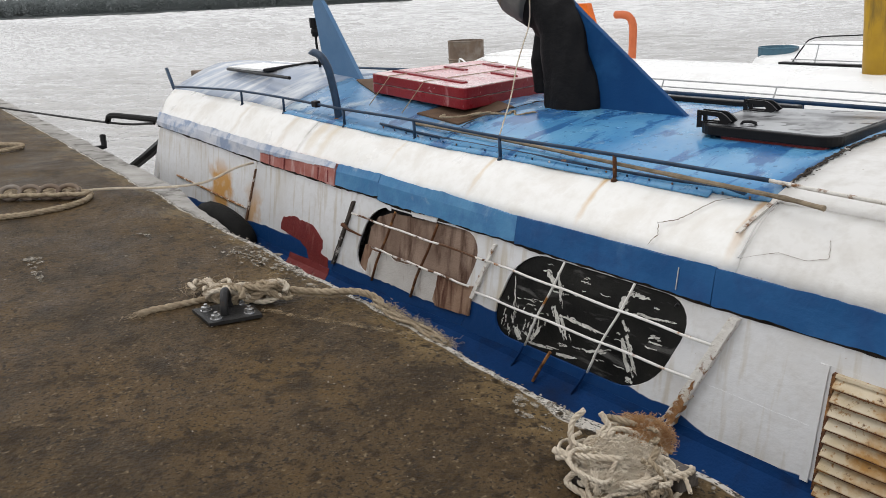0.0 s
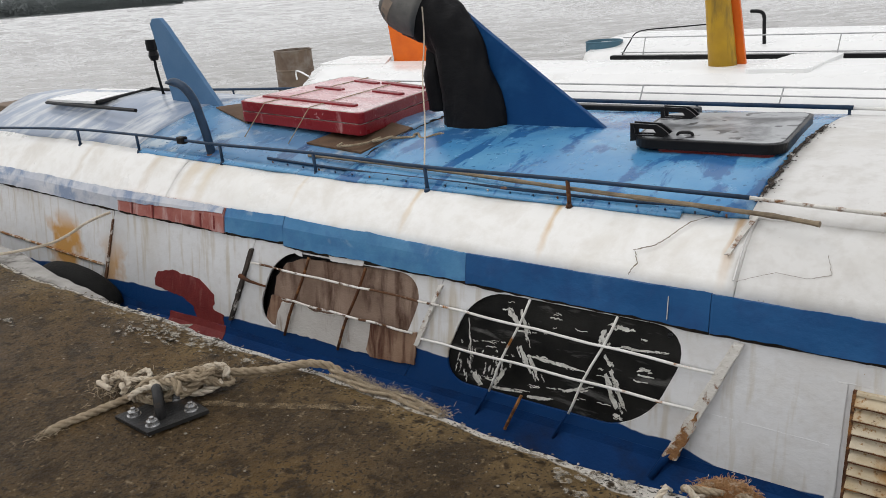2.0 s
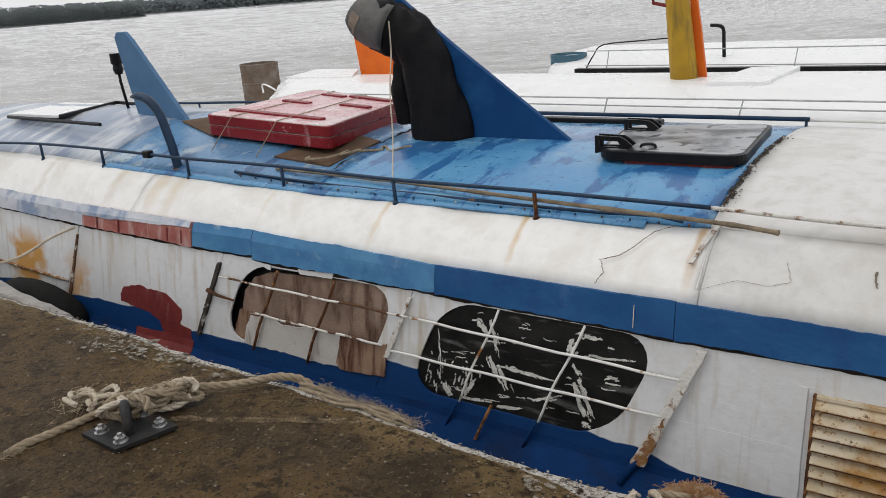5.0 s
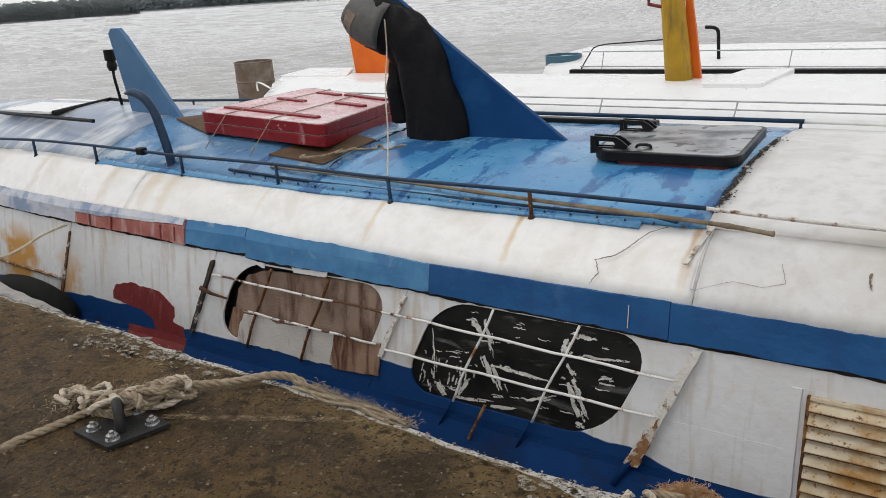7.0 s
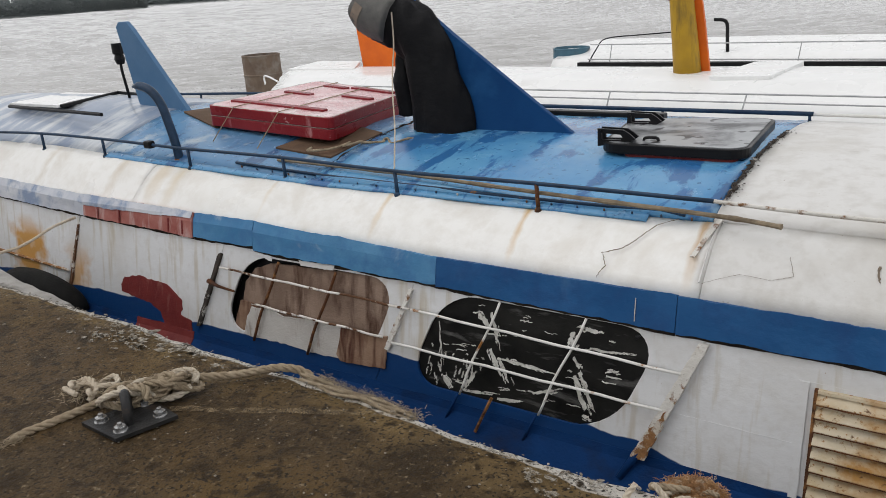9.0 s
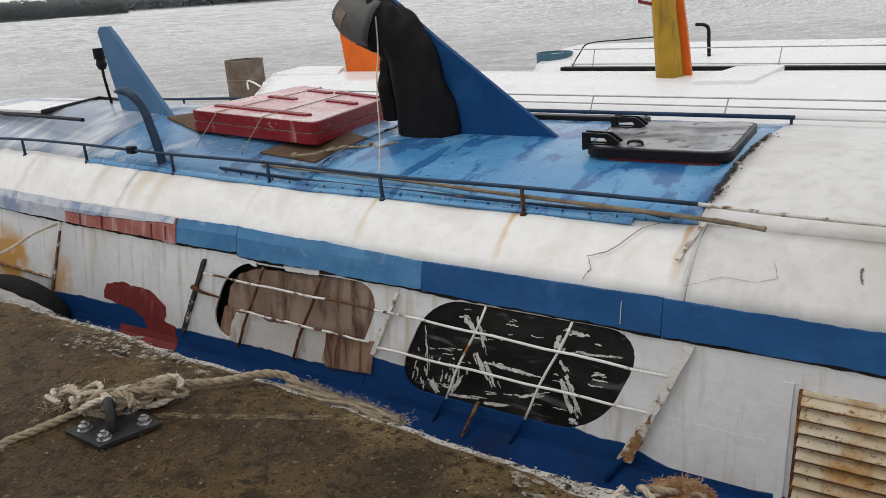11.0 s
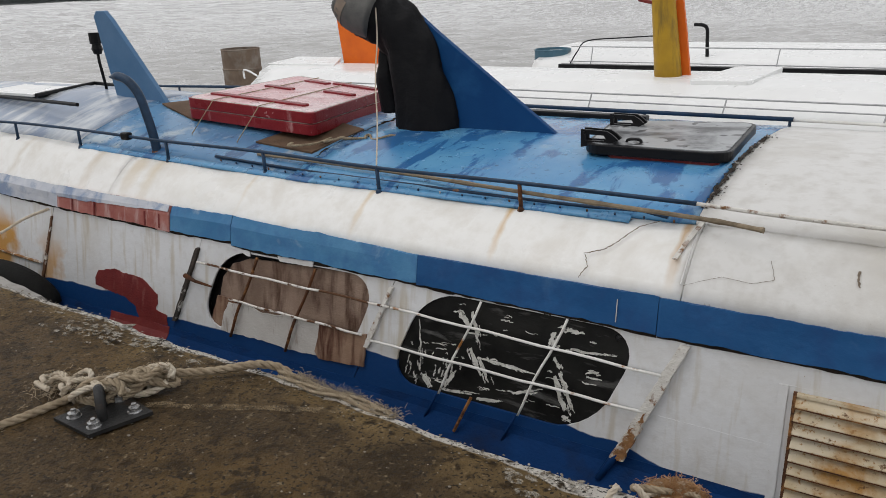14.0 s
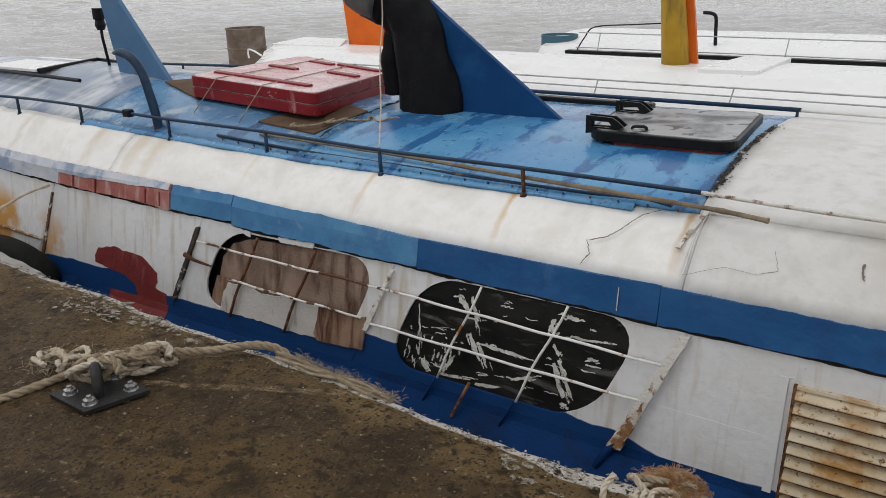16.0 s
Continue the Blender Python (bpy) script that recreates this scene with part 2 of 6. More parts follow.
CEMENT_FILM = mat("thin_cement_film", (0.40, 0.365, 0.31), (0.26, 0.23, 0.185), 9.0, 0.85, bump=0.6, bscale=40)
SAND = mat("pale_sand_streak", (0.33, 0.25, 0.15), (0.25, 0.18, 0.105), 9.0, 0.8, bump=0.5)
GRIT = mat("pale_grit", (0.30, 0.27, 0.23), (0.13, 0.11, 0.085), 30.0, 0.8)
ROPE = mat("weathered_rope", (0.46, 0.375, 0.265), (0.29, 0.225, 0.15), 25.0, 0.9, bump=0.8, bscale=160)
ROPE_PALE = mat("bleached_rope", (0.72, 0.64, 0.52), (0.55, 0.46, 0.35), 14.0, 0.9, bump=0.8, bscale=160)
ROPE_ORANGE = mat("rust_tinted_rope", (0.50, 0.29, 0.14), (0.33, 0.16, 0.065), 22.0, 0.9, bump=0.9, bscale=160, stain=(0.64, 0.53, 0.40), sscale=26, lo=0.50, hi=0.64)
WORN_STEEL = mat("worn_brown_steel", (0.11, 0.095, 0.085), (0.07, 0.058, 0.05), 9.0, 0.6, metal=0.2, bump=0.4, stain=(0.03, 0.025, 0.02), sscale=7, lo=0.55, hi=0.65)
STEEL = mat("dark_cast_steel", (0.022, 0.022, 0.023), (0.035, 0.034, 0.033), 9.0, 0.4, metal=0.3, bump=0.3, stain=(0.07, 0.045, 0.03), sscale=8, lo=0.6, hi=0.72)
BOLT = mat("galvanised_bolt", (0.60, 0.60, 0.60), (0.22, 0.215, 0.21), 40.0, 0.2, metal=0.8, bump=0.2)
BAMBOO = mat("weathered_bamboo", (0.29, 0.23, 0.155), (0.16, 0.125, 0.085), 10.0, 0.6, bump=0.2, stain=(0.08, 0.06, 0.04), sscale=7, lo=0.58, hi=0.7)
CARD_PALE = mat("faded_brown_tape", (0.27, 0.21, 0.16), (0.19, 0.15, 0.12), 14.0, 0.6, bump=0.3)
CARD = mat("soaked_brown_cardboard", (0.13, 0.08, 0.05), (0.08, 0.05, 0.032), 6.0, 0.8, bump=0.3)
DRUM_RUST = mat("rusty_drum_steel", (0.20, 0.15, 0.11), (0.14, 0.10, 0.075), 5.0, 0.7, bump=0.3, stain=(0.26, 0.23, 0.20), sscale=4, lo=0.5, hi=0.7)
DRUM_BLUE = mat("dark_blue_drum_paint", (0.05, 0.12, 0.17), (0.08, 0.16, 0.21), 4.0, 0.5, stain=(0.12, 0.10, 0.09), sscale=4, lo=0.55, hi=0.7)
ORANGE = mat("orange_paint", (0.72, 0.15, 0.015), (0.62, 0.12, 0.015), 4.0, 0.4)
ORANGE_FADED = mat("faded_orange_paint", (0.62, 0.17, 0.07), (0.52, 0.13, 0.05), 6.0, 0.5)
YELLOW = mat("mustard_yellow_paint", (0.45, 0.27, 0.02), (0.36, 0.21, 0.02), 4.0, 0.4, stain=(0.13, 0.09, 0.03), sscale=3, lo=0.50, hi=0.72, stretch=(4, 4, 0.7))
FAR_WHITE = mat("white_boat_roof_paint", (0.84, 0.84, 0.83), (0.78, 0.78, 0.77), 0.8, 0.28, bump=0.06, bscale=8, stain=(0.62, 0.60, 0.57), sscale=1.5, lo=0.62, hi=0.85)
GREY_RAIL = mat("dull_grey_rail_paint", (0.36, 0.37, 0.38), (0.52, 0.52, 0.52), 8.0, 0.5)
# leaf colours greyed and lightened to hold the haze of distance
WOODS = mat("hazed_bank_leaves", (0.115, 0.13, 0.13), (0.135, 0.15, 0.15), 0.08, 0.9)
WOODS_FAR = mat("hazed_distant_leaves", (0.11, 0.13, 0.135), (0.14, 0.16, 0.165), 0.02, 0.9)
RUBBER = mat("black_rubber", (0.007, 0.007, 0.007), (0.012, 0.012, 0.011), 9.0, 0.85, bump=0.3)
RUBBER.node_tree.nodes["Principled BSDF"].inputs["Specular IOR Level"].default_value = 0.2
BEAM = mat("grey_beam_concrete", (0.40, 0.385, 0.36), (0.24, 0.228, 0.21), 3.0, 0.75, bump=0.7, bscale=40, stain=(0.07, 0.06, 0.05), sscale=4, lo=0.52, hi=0.66)
# near-black for the deck's lap seam and the painted shadow under the band
SEAM_SHADE = mat("black_seam_and_shade", (0.016, 0.013, 0.011), (0.035, 0.026, 0.02), 18.0, 0.95, bump=0.5, bscale=80, spec=0.1)
DECK_DULL = mat("dull_blue_deck_paint", (0.075, 0.20, 0.37), (0.12, 0.255, 0.42), 2.6, 0.24, stain=(0.035, 0.10, 0.22), sscale=3.2, lo=0.54, hi=0.60, stretch=(1.5, 0.55, 1), bump=0.14, bscale=10,
                spots=(0.36, 0.44, 0.50), pscale=4.0, plo=0.56, phi=0.68, rvar=0.2, grain=(0.05, 0.12, 0.22), gscale=24, glo=0.62, ghi=0.68, spec=0.45)
CRACK = mat("dark_crack_line", (0.12, 0.09, 0.07), (0.2, 0.16, 0.12), 20.0, 0.9)


def broken(m, scale, lo, hi, top):
    """Let the ground show through a thin film."""
    nodes, links = m.node_tree.nodes, m.node_tree.links
    t, q, r = nodes.new("ShaderNodeTexNoise"), nodes.new("ShaderNodeTexCoord"), nodes.new("ShaderNodeMapRange")
    t.inputs["Scale"].default_value, t.inputs["Detail"].default_value = scale, 7.0
    links.new(q.outputs["Object"], t.inputs["Vector"])
    r.inputs["From Min"].default_value, r.inputs["From Max"].default_value, r.inputs["To Max"].default_value = lo, hi, top
    links.new(t.outputs["Fac"], r.inputs["Value"])
    links.new(r.outputs["Result"], nodes["Principled BSDF"].inputs["Alpha"])


broken(SAND, 22.0, 0.36, 0.70, 0.55)
broken(CEMENT_FILM, 38.0, 0.44, 0.64, 0.6)

# broken brush strokes
SMEAR_THIN = SMEAR.copy()
SMEAR_THIN.name = "thin_white_brush_smears"
zn, zl = SMEAR_THIN.node_tree.nodes, SMEAR_THIN.node_tree.links
zt, zq, zm = zn.new("ShaderNodeTexNoise"), zn.new("ShaderNodeTexCoord"), zn.new("ShaderNodeMapRange")
zt.inputs["Scale"].default_value, zt.inputs["Detail"].default_value = 55.0, 5.0
zl.new(zq.outputs["Object"], zt.inputs["Vector"])
zm.inputs["From Min"].default_value, zm.inputs["From Max"].default_value = 0.30, 0.46
zl.new(zt.outputs["Fac"], zm.inputs["Value"])
zl.new(zm.outputs["Result"], zn["Principled BSDF"].inputs["Alpha"])

# white above, hull blue below a brushed, uneven line
SIDE = WHITE.copy()
SIDE.name = "white_side_over_blue"
sn, sl = SIDE.node_tree.nodes, SIDE.node_tree.links
pb = sn["Principled BSDF"]
src = pb.inputs["Base Color"].links[0].from_socket
tco = [q for q in sn if q.bl_idname == "ShaderNodeTexCoord"][0]
sep = sn.new("ShaderNodeSeparateXYZ")
sl.new(tco.outputs["Object"], sep.inputs[0])
wob = sn.new("ShaderNodeTexNoise")
wob.inputs["Scale"].default_value, wob.inputs["Detail"].default_value = 2.5, 8.0
sl.new(tco.outputs["Object"], wob.inputs["Vector"])
mul = sn.new("ShaderNodeMath")
mul.operation = "MULTIPLY_ADD"
mul.inputs[1].default_value = 0.10
sl.new(wob.outputs["Fac"], mul.inputs[0])
sl.new(sep.outputs["Z"], mul.inputs[2])
edge = sn.new("ShaderNodeMapRange")
edge.inputs["From Min"].default_value, edge.inputs["From Max"].default_value = -0.181, -0.175
prev_lift = sep.outputs["Z"]
for xa, xb, drop in ((-5.35, -5.0, 0.085), (-3.62, -3.42, -0.095), (-2.95, -2.2, 0.105), (-1.95, -1.72, 0.06)):
    dip, lift = sn.new("ShaderNodeMapRange"), sn.new("ShaderNodeMath")
    dip.inputs["From Min"].default_value, dip.inputs["From Max"].default_value, dip.inputs["To Max"].default_value = xa, xb, drop
    sl.new(sep.outputs["X"], dip.inputs["Value"])
    sl.new(dip.outputs["Result"], lift.inputs[0])
    sl.new(prev_lift, lift.inputs[1])
    prev_lift = lift.outputs[0]
sl.new(prev_lift, mul.inputs[2])
sl.new(mul.outputs[0], edge.inputs["Value"])
# grime runs down the white
mp = sn.new("ShaderNodeMapping")
mp.inputs["Scale"].default_value = (7, 1, 0.7)
sl.new(tco.outputs["Object"], mp.inputs["Vector"])
run = sn.new("ShaderNodeTexNoise")
run.inputs["Scale"].default_value, run.inputs["Detail"].default_value = 3.0, 6.0
sl.new(mp.outputs[0], run.inputs["Vector"])
rr = sn.new("ShaderNodeMapRange")
rr.inputs["From Min"].default_value, rr.inputs["From Max"].default_value = 0.54, 0.72
rr.inputs["To Max"].default_value = 0.6
sl.new(run.outputs["Fac"], rr.inputs["Value"])


def mix_rgb(nodes, links, fac, a, b):
    x = nodes.new("ShaderNodeMix")
    x.data_type = "RGBA"
    links.new(fac, x.inputs[0])
    for i, v in ((6, a), (7, b)):
        if isinstance(v, tuple):
            x.inputs[i].default_value = (*v, 1)
        else:
            links.new(v, x.inputs[i])
    return x.outputs[2]


streaked = mix_rgb(sn, sl, rr.outputs[0], src, (0.41, 0.335, 0.22))
# orange rust blooms that run down from two leaks
for cx, half, soft_noise, z_none, z_full, most in ((-6.66, 0.20, 7.0, 0.22, 0.06, 0.95), (-6.06, 0.14, 8.0, 0.10, -0.12, 0.75)):
    far, ab, near, pr = (sn.new("ShaderNodeMath") for _ in range(4))
    far.operation, ab.operation, near.operation, pr.operation = "SUBTRACT", "ABSOLUTE", "DIVIDE", "SUBTRACT"
    sl.new(sep.outputs["X"], far.inputs[0])
    far.inputs[1].default_value, near.inputs[1].default_value = cx, half * 2.6
    sl.new(far.outputs[0], ab.inputs[0])
    sl.new(ab.outputs[0], near.inputs[0])
    bn = sn.new("ShaderNodeTexNoise")
    bn.inputs["Scale"].default_value, bn.inputs["Detail"].default_value = soft_noise, 8.0
    sl.new(tco.outputs["Object"], bn.inputs["Vector"])
    sl.new(bn.outputs["Fac"], pr.inputs[0])
    sl.new(near.outputs[0], pr.inputs[1])
    br = sn.new("ShaderNodeMapRange")
    br.inputs["From Min"].default_value, br.inputs["From Max"].default_value, br.inputs["To Max"].default_value = 0.08, 0.36, most
    sl.new(pr.outputs[0], br.inputs["Value"])
    bz, bf = sn.new("ShaderNodeMapRange"), sn.new("ShaderNodeMath")
    bf.operation = "MULTIPLY"
    bz.inputs["From Min"].default_value, bz.inputs["From Max"].default_value = z_none, z_full
    sl.new(sep.outputs["Z"], bz.inputs["Value"])
    sl.new(br.outputs[0], bf.inputs[0])
    sl.new(bz.outputs[0], bf.inputs[1])
    streaked = mix_rgb(sn, sl, bf.outputs[0], streaked, (0.50, 0.25, 0.05))
sl.new(mix_rgb(sn, sl, edge.outputs[0], (0.0055, 0.040, 0.142), streaked), pb.inputs["Base Color"])

# yellow-brown runs down the white roof side, below each rail post
gn, gl = ROOF_WHITE.node_tree.nodes, ROOF_WHITE.node_tree.links
roof_in = gn["Principled BSDF"].inputs["Base Color"]
gq, gs = gn.new("ShaderNodeTexCoord"), gn.new("ShaderNodeSeparateXYZ")
gl.new(gq.outputs["Object"], gs.inputs[0])
for cx, half, most, tone in ((-2.645, 0.022, 0.85, (0.56, 0.33, 0.09)), (-3.487, 0.02, 0.6, (0.58, 0.40, 0.18)), (-1.80, 0.02, 0.8, (0.50, 0.30, 0.12)), (-4.33, 0.02, 0.35, (0.55, 0.42, 0.24)), (-5.14, 0.05, 0.5, (0.56, 0.44, 0.26)),
                             (-5.32, 0.06, 0.5, (0.55, 0.43, 0.27)), (-5.74, 0.05, 0.45, (0.52, 0.42, 0.30)), (-6.55, 0.06, 0.4, (0.52, 0.44, 0.33)), (-7.3, 0.2, 0.35, (0.5, 0.45, 0.38))):
    far, ab, near, pr, fade = (gn.new("ShaderNodeMath") for _ in range(5))
    far.operation, ab.operation, near.operation, pr.operation, fade.operation = "SUBTRACT", "ABSOLUTE", "DIVIDE", "SUBTRACT", "MULTIPLY"
    gl.new(gs.outputs["X"], far.inputs[0])
    far.inputs[1].default_value, near.inputs[1].default_value = cx, half * 2.6
    gl.new(far.outputs[0], ab.inputs[0])
    gl.new(ab.outputs[0], near.inputs[0])
    gt, gm, gz = gn.new("ShaderNodeTexNoise"), gn.new("ShaderNodeMapRange"), gn.new("ShaderNodeMapRange")
    gt.inputs["Scale"].default_value, gt.inputs["Detail"].default_value = 6.0, 8.0
    gl.new(gq.outputs["Object"], gt.inputs["Vector"])
    gl.new(gt.outputs["Fac"], pr.inputs[0])
    gl.new(near.outputs[0], pr.inputs[1])
    gm.inputs["From Min"].default_value, gm.inputs["From Max"].default_value, gm.inputs["To Max"].default_value = 0.05, 0.45, most
    gl.new(pr.outputs[0], gm.inputs["Value"])
    gz.inputs["From Min"].default_value, gz.inputs["From Max"].default_value = 0.34, 0.56
    gl.new(gs.outputs["Z"], gz.inputs["Value"])
    gl.new(gm.outputs[0], fade.inputs[0])
    gl.new(gz.outputs[0], fade.inputs[1])
    gl.new(mix_rgb(gn, gl, fade.outputs[0], roof_in.links[0].from_socket, tone), roof_in)

# river water
WATER = bpy.data.materials.new("river_water")
WATER.use_nodes = True
n, l = WATER.node_tree.nodes, WATER.node_tree.links
b = n["Principled BSDF"]
b.inputs["Base Color"].default_value = (0.37, 0.362, 0.35, 1)
b.inputs["Roughness"].default_value, b.inputs["IOR"].default_value = 0.07, 1.65
tc = n.new("ShaderNodeTexCoord")
mp = n.new("ShaderNodeMapping")
mp.vector_type = "TEXTURE"
mp.inputs["Rotation"].default_value[2] = radians(38)
mp.inputs["Scale"].default_value = (2.6, 0.75, 1)
l.new(tc.outputs["Object"], mp.inputs["Vector"])
height = None
for s, w in ((0.9, 0.40), (2.6, 0.22), (7.0, 0.06)):
    t = n.new("ShaderNodeTexNoise")
    t.inputs["Scale"].default_value, t.inputs["Detail"].default_value = s, 4.0
    l.new(mp.outputs[0], t.inputs["Vector"])
    k = n.new("ShaderNodeMath")
    k.operation = "MULTIPLY_ADD"
    k.inputs[1].default_value, k.inputs[2].default_value = w, 0.0
    l.new(t.outputs["Fac"], k.inputs[0])
    if height:
        l.new(height, k.inputs[2])
    height = k.outputs[0]
bp = n.new("ShaderNodeBump")
bp.inputs["Strength"].default_value, bp.inputs["Distance"].default_value = 1.0, 0.85
calm = n.new("ShaderNodeMapRange")
calm.inputs["From Min"].default_value, calm.inputs["From Max"].default_value = 14.0, 70.0
calm.inputs["To Min"].default_value, calm.inputs["To Max"].default_value = 1.0, 0.12
reach = n.new("ShaderNodeVectorMath")
reach.operation = "LENGTH"
l.new(tc.outputs["Object"], reach.inputs[0])
l.new(reach.outputs["Value"], calm.inputs["Value"])
l.new(calm.outputs["Result"], bp.inputs["Strength"])
l.new(height, bp.inputs["Height"])
l.new(bp.outputs["Normal"], b.inputs["Normal"])


# ---- mesh helpers ----
def link_mesh(name, bm, material, parent=None, smooth=False):
    bmesh.ops.recalc_face_normals(bm, faces=bm.faces)
    me = bpy.data.meshes.new(name)
    bm.to_mesh(me)
    bm.free()
    for m in (material if isinstance(material, (list, tuple)) else [material]):
        me.materials.append(m)
    if smooth:
        me.shade_smooth()
    ob = new(name, me)
    if parent:
        ob.parent = parent
    return ob


def part(name, bm, material, parent, label="", smooth=False):
    return tagged(link_mesh(name, bm, material, parent, smooth), label)


def empty(name, label, category, group="", kind="", at=(0, 0, 0)):
    ob = tagged(new(name), label, category, group, kind)
    ob.location = at
    return ob


def lerp(a, b, t):
    return tuple(p + (q - p) * t for p, q in zip(a, b))


def box(x0, x1, y0, y1, z0, z1, bevel=0.0, bm=None):
    bm2 = bmesh.new()
    bmesh.ops.create_cube(bm2, size=1.0)
    for v in bm2.verts:
        v.co = Vector((x0 + (v.co.x + 0.5) * (x1 - x0), y0 + (v.co.y + 0.5) * (y1 - y0), z0 + (v.co.z + 0.5) * (z1 - z0)))
    if bevel:
        bmesh.ops.bevel(bm2, geom=bm2.edges[:], offset=bevel, segments=2, affect="EDGES", profile=0.5)
    return bm2 if bm is None else join(bm, bm2)


def join(bm, other):
    me = bpy.data.meshes.new("tmp")
    other.to_mesh(me)
    other.free()
    bm.from_mesh(me)
    bpy.data.meshes.remove(me)
    return bm


def smooth_line(pts, n=8):
    """Catmull-Rom through the points."""
    p = [Vector(q) for q in pts]
    p = [p[0] * 2 - p[1]] + p + [p[-1] * 2 - p[-2]]
    out = []
    for i in range(1, len(p) - 2):
        for k in range(n):
            t = k / n
            out.append(0.5 * ((2 * p[i]) + (p[i + 1] - p[i - 1]) * t + (2 * p[i - 1] - 5 * p[i] + 4 * p[i + 1] - p[i + 2]) * t * t
                              + (3 * p[i] - p[i - 1] - 3 * p[i + 1] + p[i + 2]) * t ** 3))
    out.append(p[-2])
    return out


def tube(pts, r, sides=8, bm=None, caps=True):
    """A round bar along the points; r is one radius or one for each point."""
    bm = bm or bmesh.new()
    pts = [Vector(q) for q in pts]
    rings, up = [], None
    for i, q in enumerate(pts):
        d = (pts[min(i + 1, len(pts) - 1)] - pts[max(i - 1, 0)]).normalized()
        if up is None:
            up = d.orthogonal().normalized()
        up = (up - d * up.dot(d))
        up = up.normalized() if up.length > 1e-6 else d.orthogonal().normalized()
        side = d.cross(up)
        rad = r[i] if isinstance(r, (list, tuple)) else r
        rings.append([bm.verts.new(q + (up * math.cos(a) + side * math.sin(a)) * rad) for a in (2 * math.pi * k / sides for k in range(sides))])
    for a, b2 in zip(rings, rings[1:]):
        for k in range(sides):
            bm.faces.new((a[k], a[(k + 1) % sides], b2[(k + 1) % sides], b2[k]))
    if caps:
        bm.faces.new(rings[0][::-1])
        bm.faces.new(rings[-1])
    return bm


def rope_mesh(pts, r, n=8, twist=0.0, bm=None, strands=3):
    """Laid rope: strands turning round the line."""
    bm = bm or bmesh.new()
    line = smooth_line(pts, n)
    fine = []
    for a, c in zip(line, line[1:]):
        k = max(1, int((c - a).length / (r * 0.55)))
        fine += [a.lerp(c, j / k) for j in range(k)]
    fine.append(line[-1])
    up = None
    frames = []
    run = 0.0
    for i, q in enumerate(fine):
        d = fine[min(i + 1, len(fine) - 1)] - fine[max(i - 1, 0)]
        d = d.normalized() if d.length > 1e-7 else Vector((0, 0, 1))
        up = d.orthogonal().normalized() if up is None else (up - d * up.dot(d))
        up = up.normalized() if up.length > 1e-6 else d.orthogonal().normalized()
        if i:
            run += (q - fine[i - 1]).length
        frames.append((q, up, d.cross(up), run))
    for s in range(strands):
        tube([q + (u * math.cos(a) + w * math.sin(a)) * r * 0.52 for q, u, w, run in frames
              for a in (run / (r * 6.5) * 2 * math.pi + s * 2 * math.pi / strands,)], r * 0.55, 5, bm)
    return bm


def fibres(bm, centre, spread, count, length, rng, r=0.0016, flat=0.4):
    """Loose frayed threads round a point."""
    for _ in range(count):
        a = Vector(centre) + Vector([rng.gauss(0, s) for s in spread])
        d = Vector((rng.gauss(0, 1), rng.gauss(0, 1), rng.gauss(0.1, flat))).normalized()
        ln = length * rng.uniform(0.4, 1.2)
        mid = a + d * ln * 0.5 + Vector((rng.gauss(0, 1), rng.gauss(0, 1), rng.gauss(0, 0.5))) * ln * 0.15
        tube([a, mid, a + d * ln - Vector((0, 0, ln * 0.2))], [r, r, r * 0.4], 3, bm, caps=False)
    return bm


# ---- the water, one sheet to the horizon ----
WATER_Z = -1.1


def graded(near0, near1, cell, far0, far1, down=1.25, up=1.25):
    c = [near0 + cell * k for k in range(int((near1 - near0) / cell) + 1)]
    s, p = cell, near1
    while p < far1:
        s *= up if s < 9 else 1.25
        p += s
        c.append(min(p, far1))
    s, p, head = cell, near0, []
    while p > far0:
        s *= down if s < 9 else 1.25
        p -= s
        head.append(max(p, far0))
    return head[::-1] + c


def build_water():
    xs, ys = graded(-30, 2, 0.14, -3500, 3500, 1.03), graded(5.0, 34, 0.14, -300, 3500, 1.25, 1.03)
    ca, sa = math.cos(radians(38)), math.sin(radians(38))
    verts = []
    rng = random.Random(8)
    dx = [0.14] + [b - a for a, b in zip(xs, xs[1:])]
    dy = [0.14] + [b - a for a, b in zip(ys, ys[1:])]
    for j, y in enumerate(ys):
        for i, x in enumerate(xs):
            # ripples near by, and broader chop as the river widens
            cell = max(dx[i], dy[j])
            keep = max(0.0, min(1.0, (0.75 - cell) / 0.4)) if x < 4 and y > 3 else 0.0
            u, v = x * ca + y * sa, y * ca - x * sa
            h = 0.0
            if keep:
                h = keep * (0.14 * noise.noise(Vector((u * 0.42, v * 1.25, 0))) + 0.075 * noise.noise(Vector((u * 1.0, v * 2.7, 3))) + 0.020 * noise.noise(Vector((u * 1.8, v * 4.2, 7))))
            if keep < 1 and x < 4 and y > 3:
                h += (1 - keep) * min(cell, 8.0) * (0.045 * rng.gauss(0, 1) + 0.10 * noise.noise(Vector((u * 0.35 / cell, v * 0.9 / cell, 2))))
            verts.append((x, y, WATER_Z + max(-0.6, min(0.6, h))))
    w = len(xs)
    faces = [(j * w + i, j * w + i + 1, (j + 1) * w + i + 1, (j + 1) * w + i) for j in range(len(ys) - 1) for i in range(w - 1)]
    me = bpy.data.meshes.new("water")
    me.from_pydata(verts, [], faces)
    me.materials.append(WATER)
    me.shade_smooth()
    return tagged(new("water", me), "rippled grey-brown river water under an overcast sky", "water", kind="structure")


water = build_water()


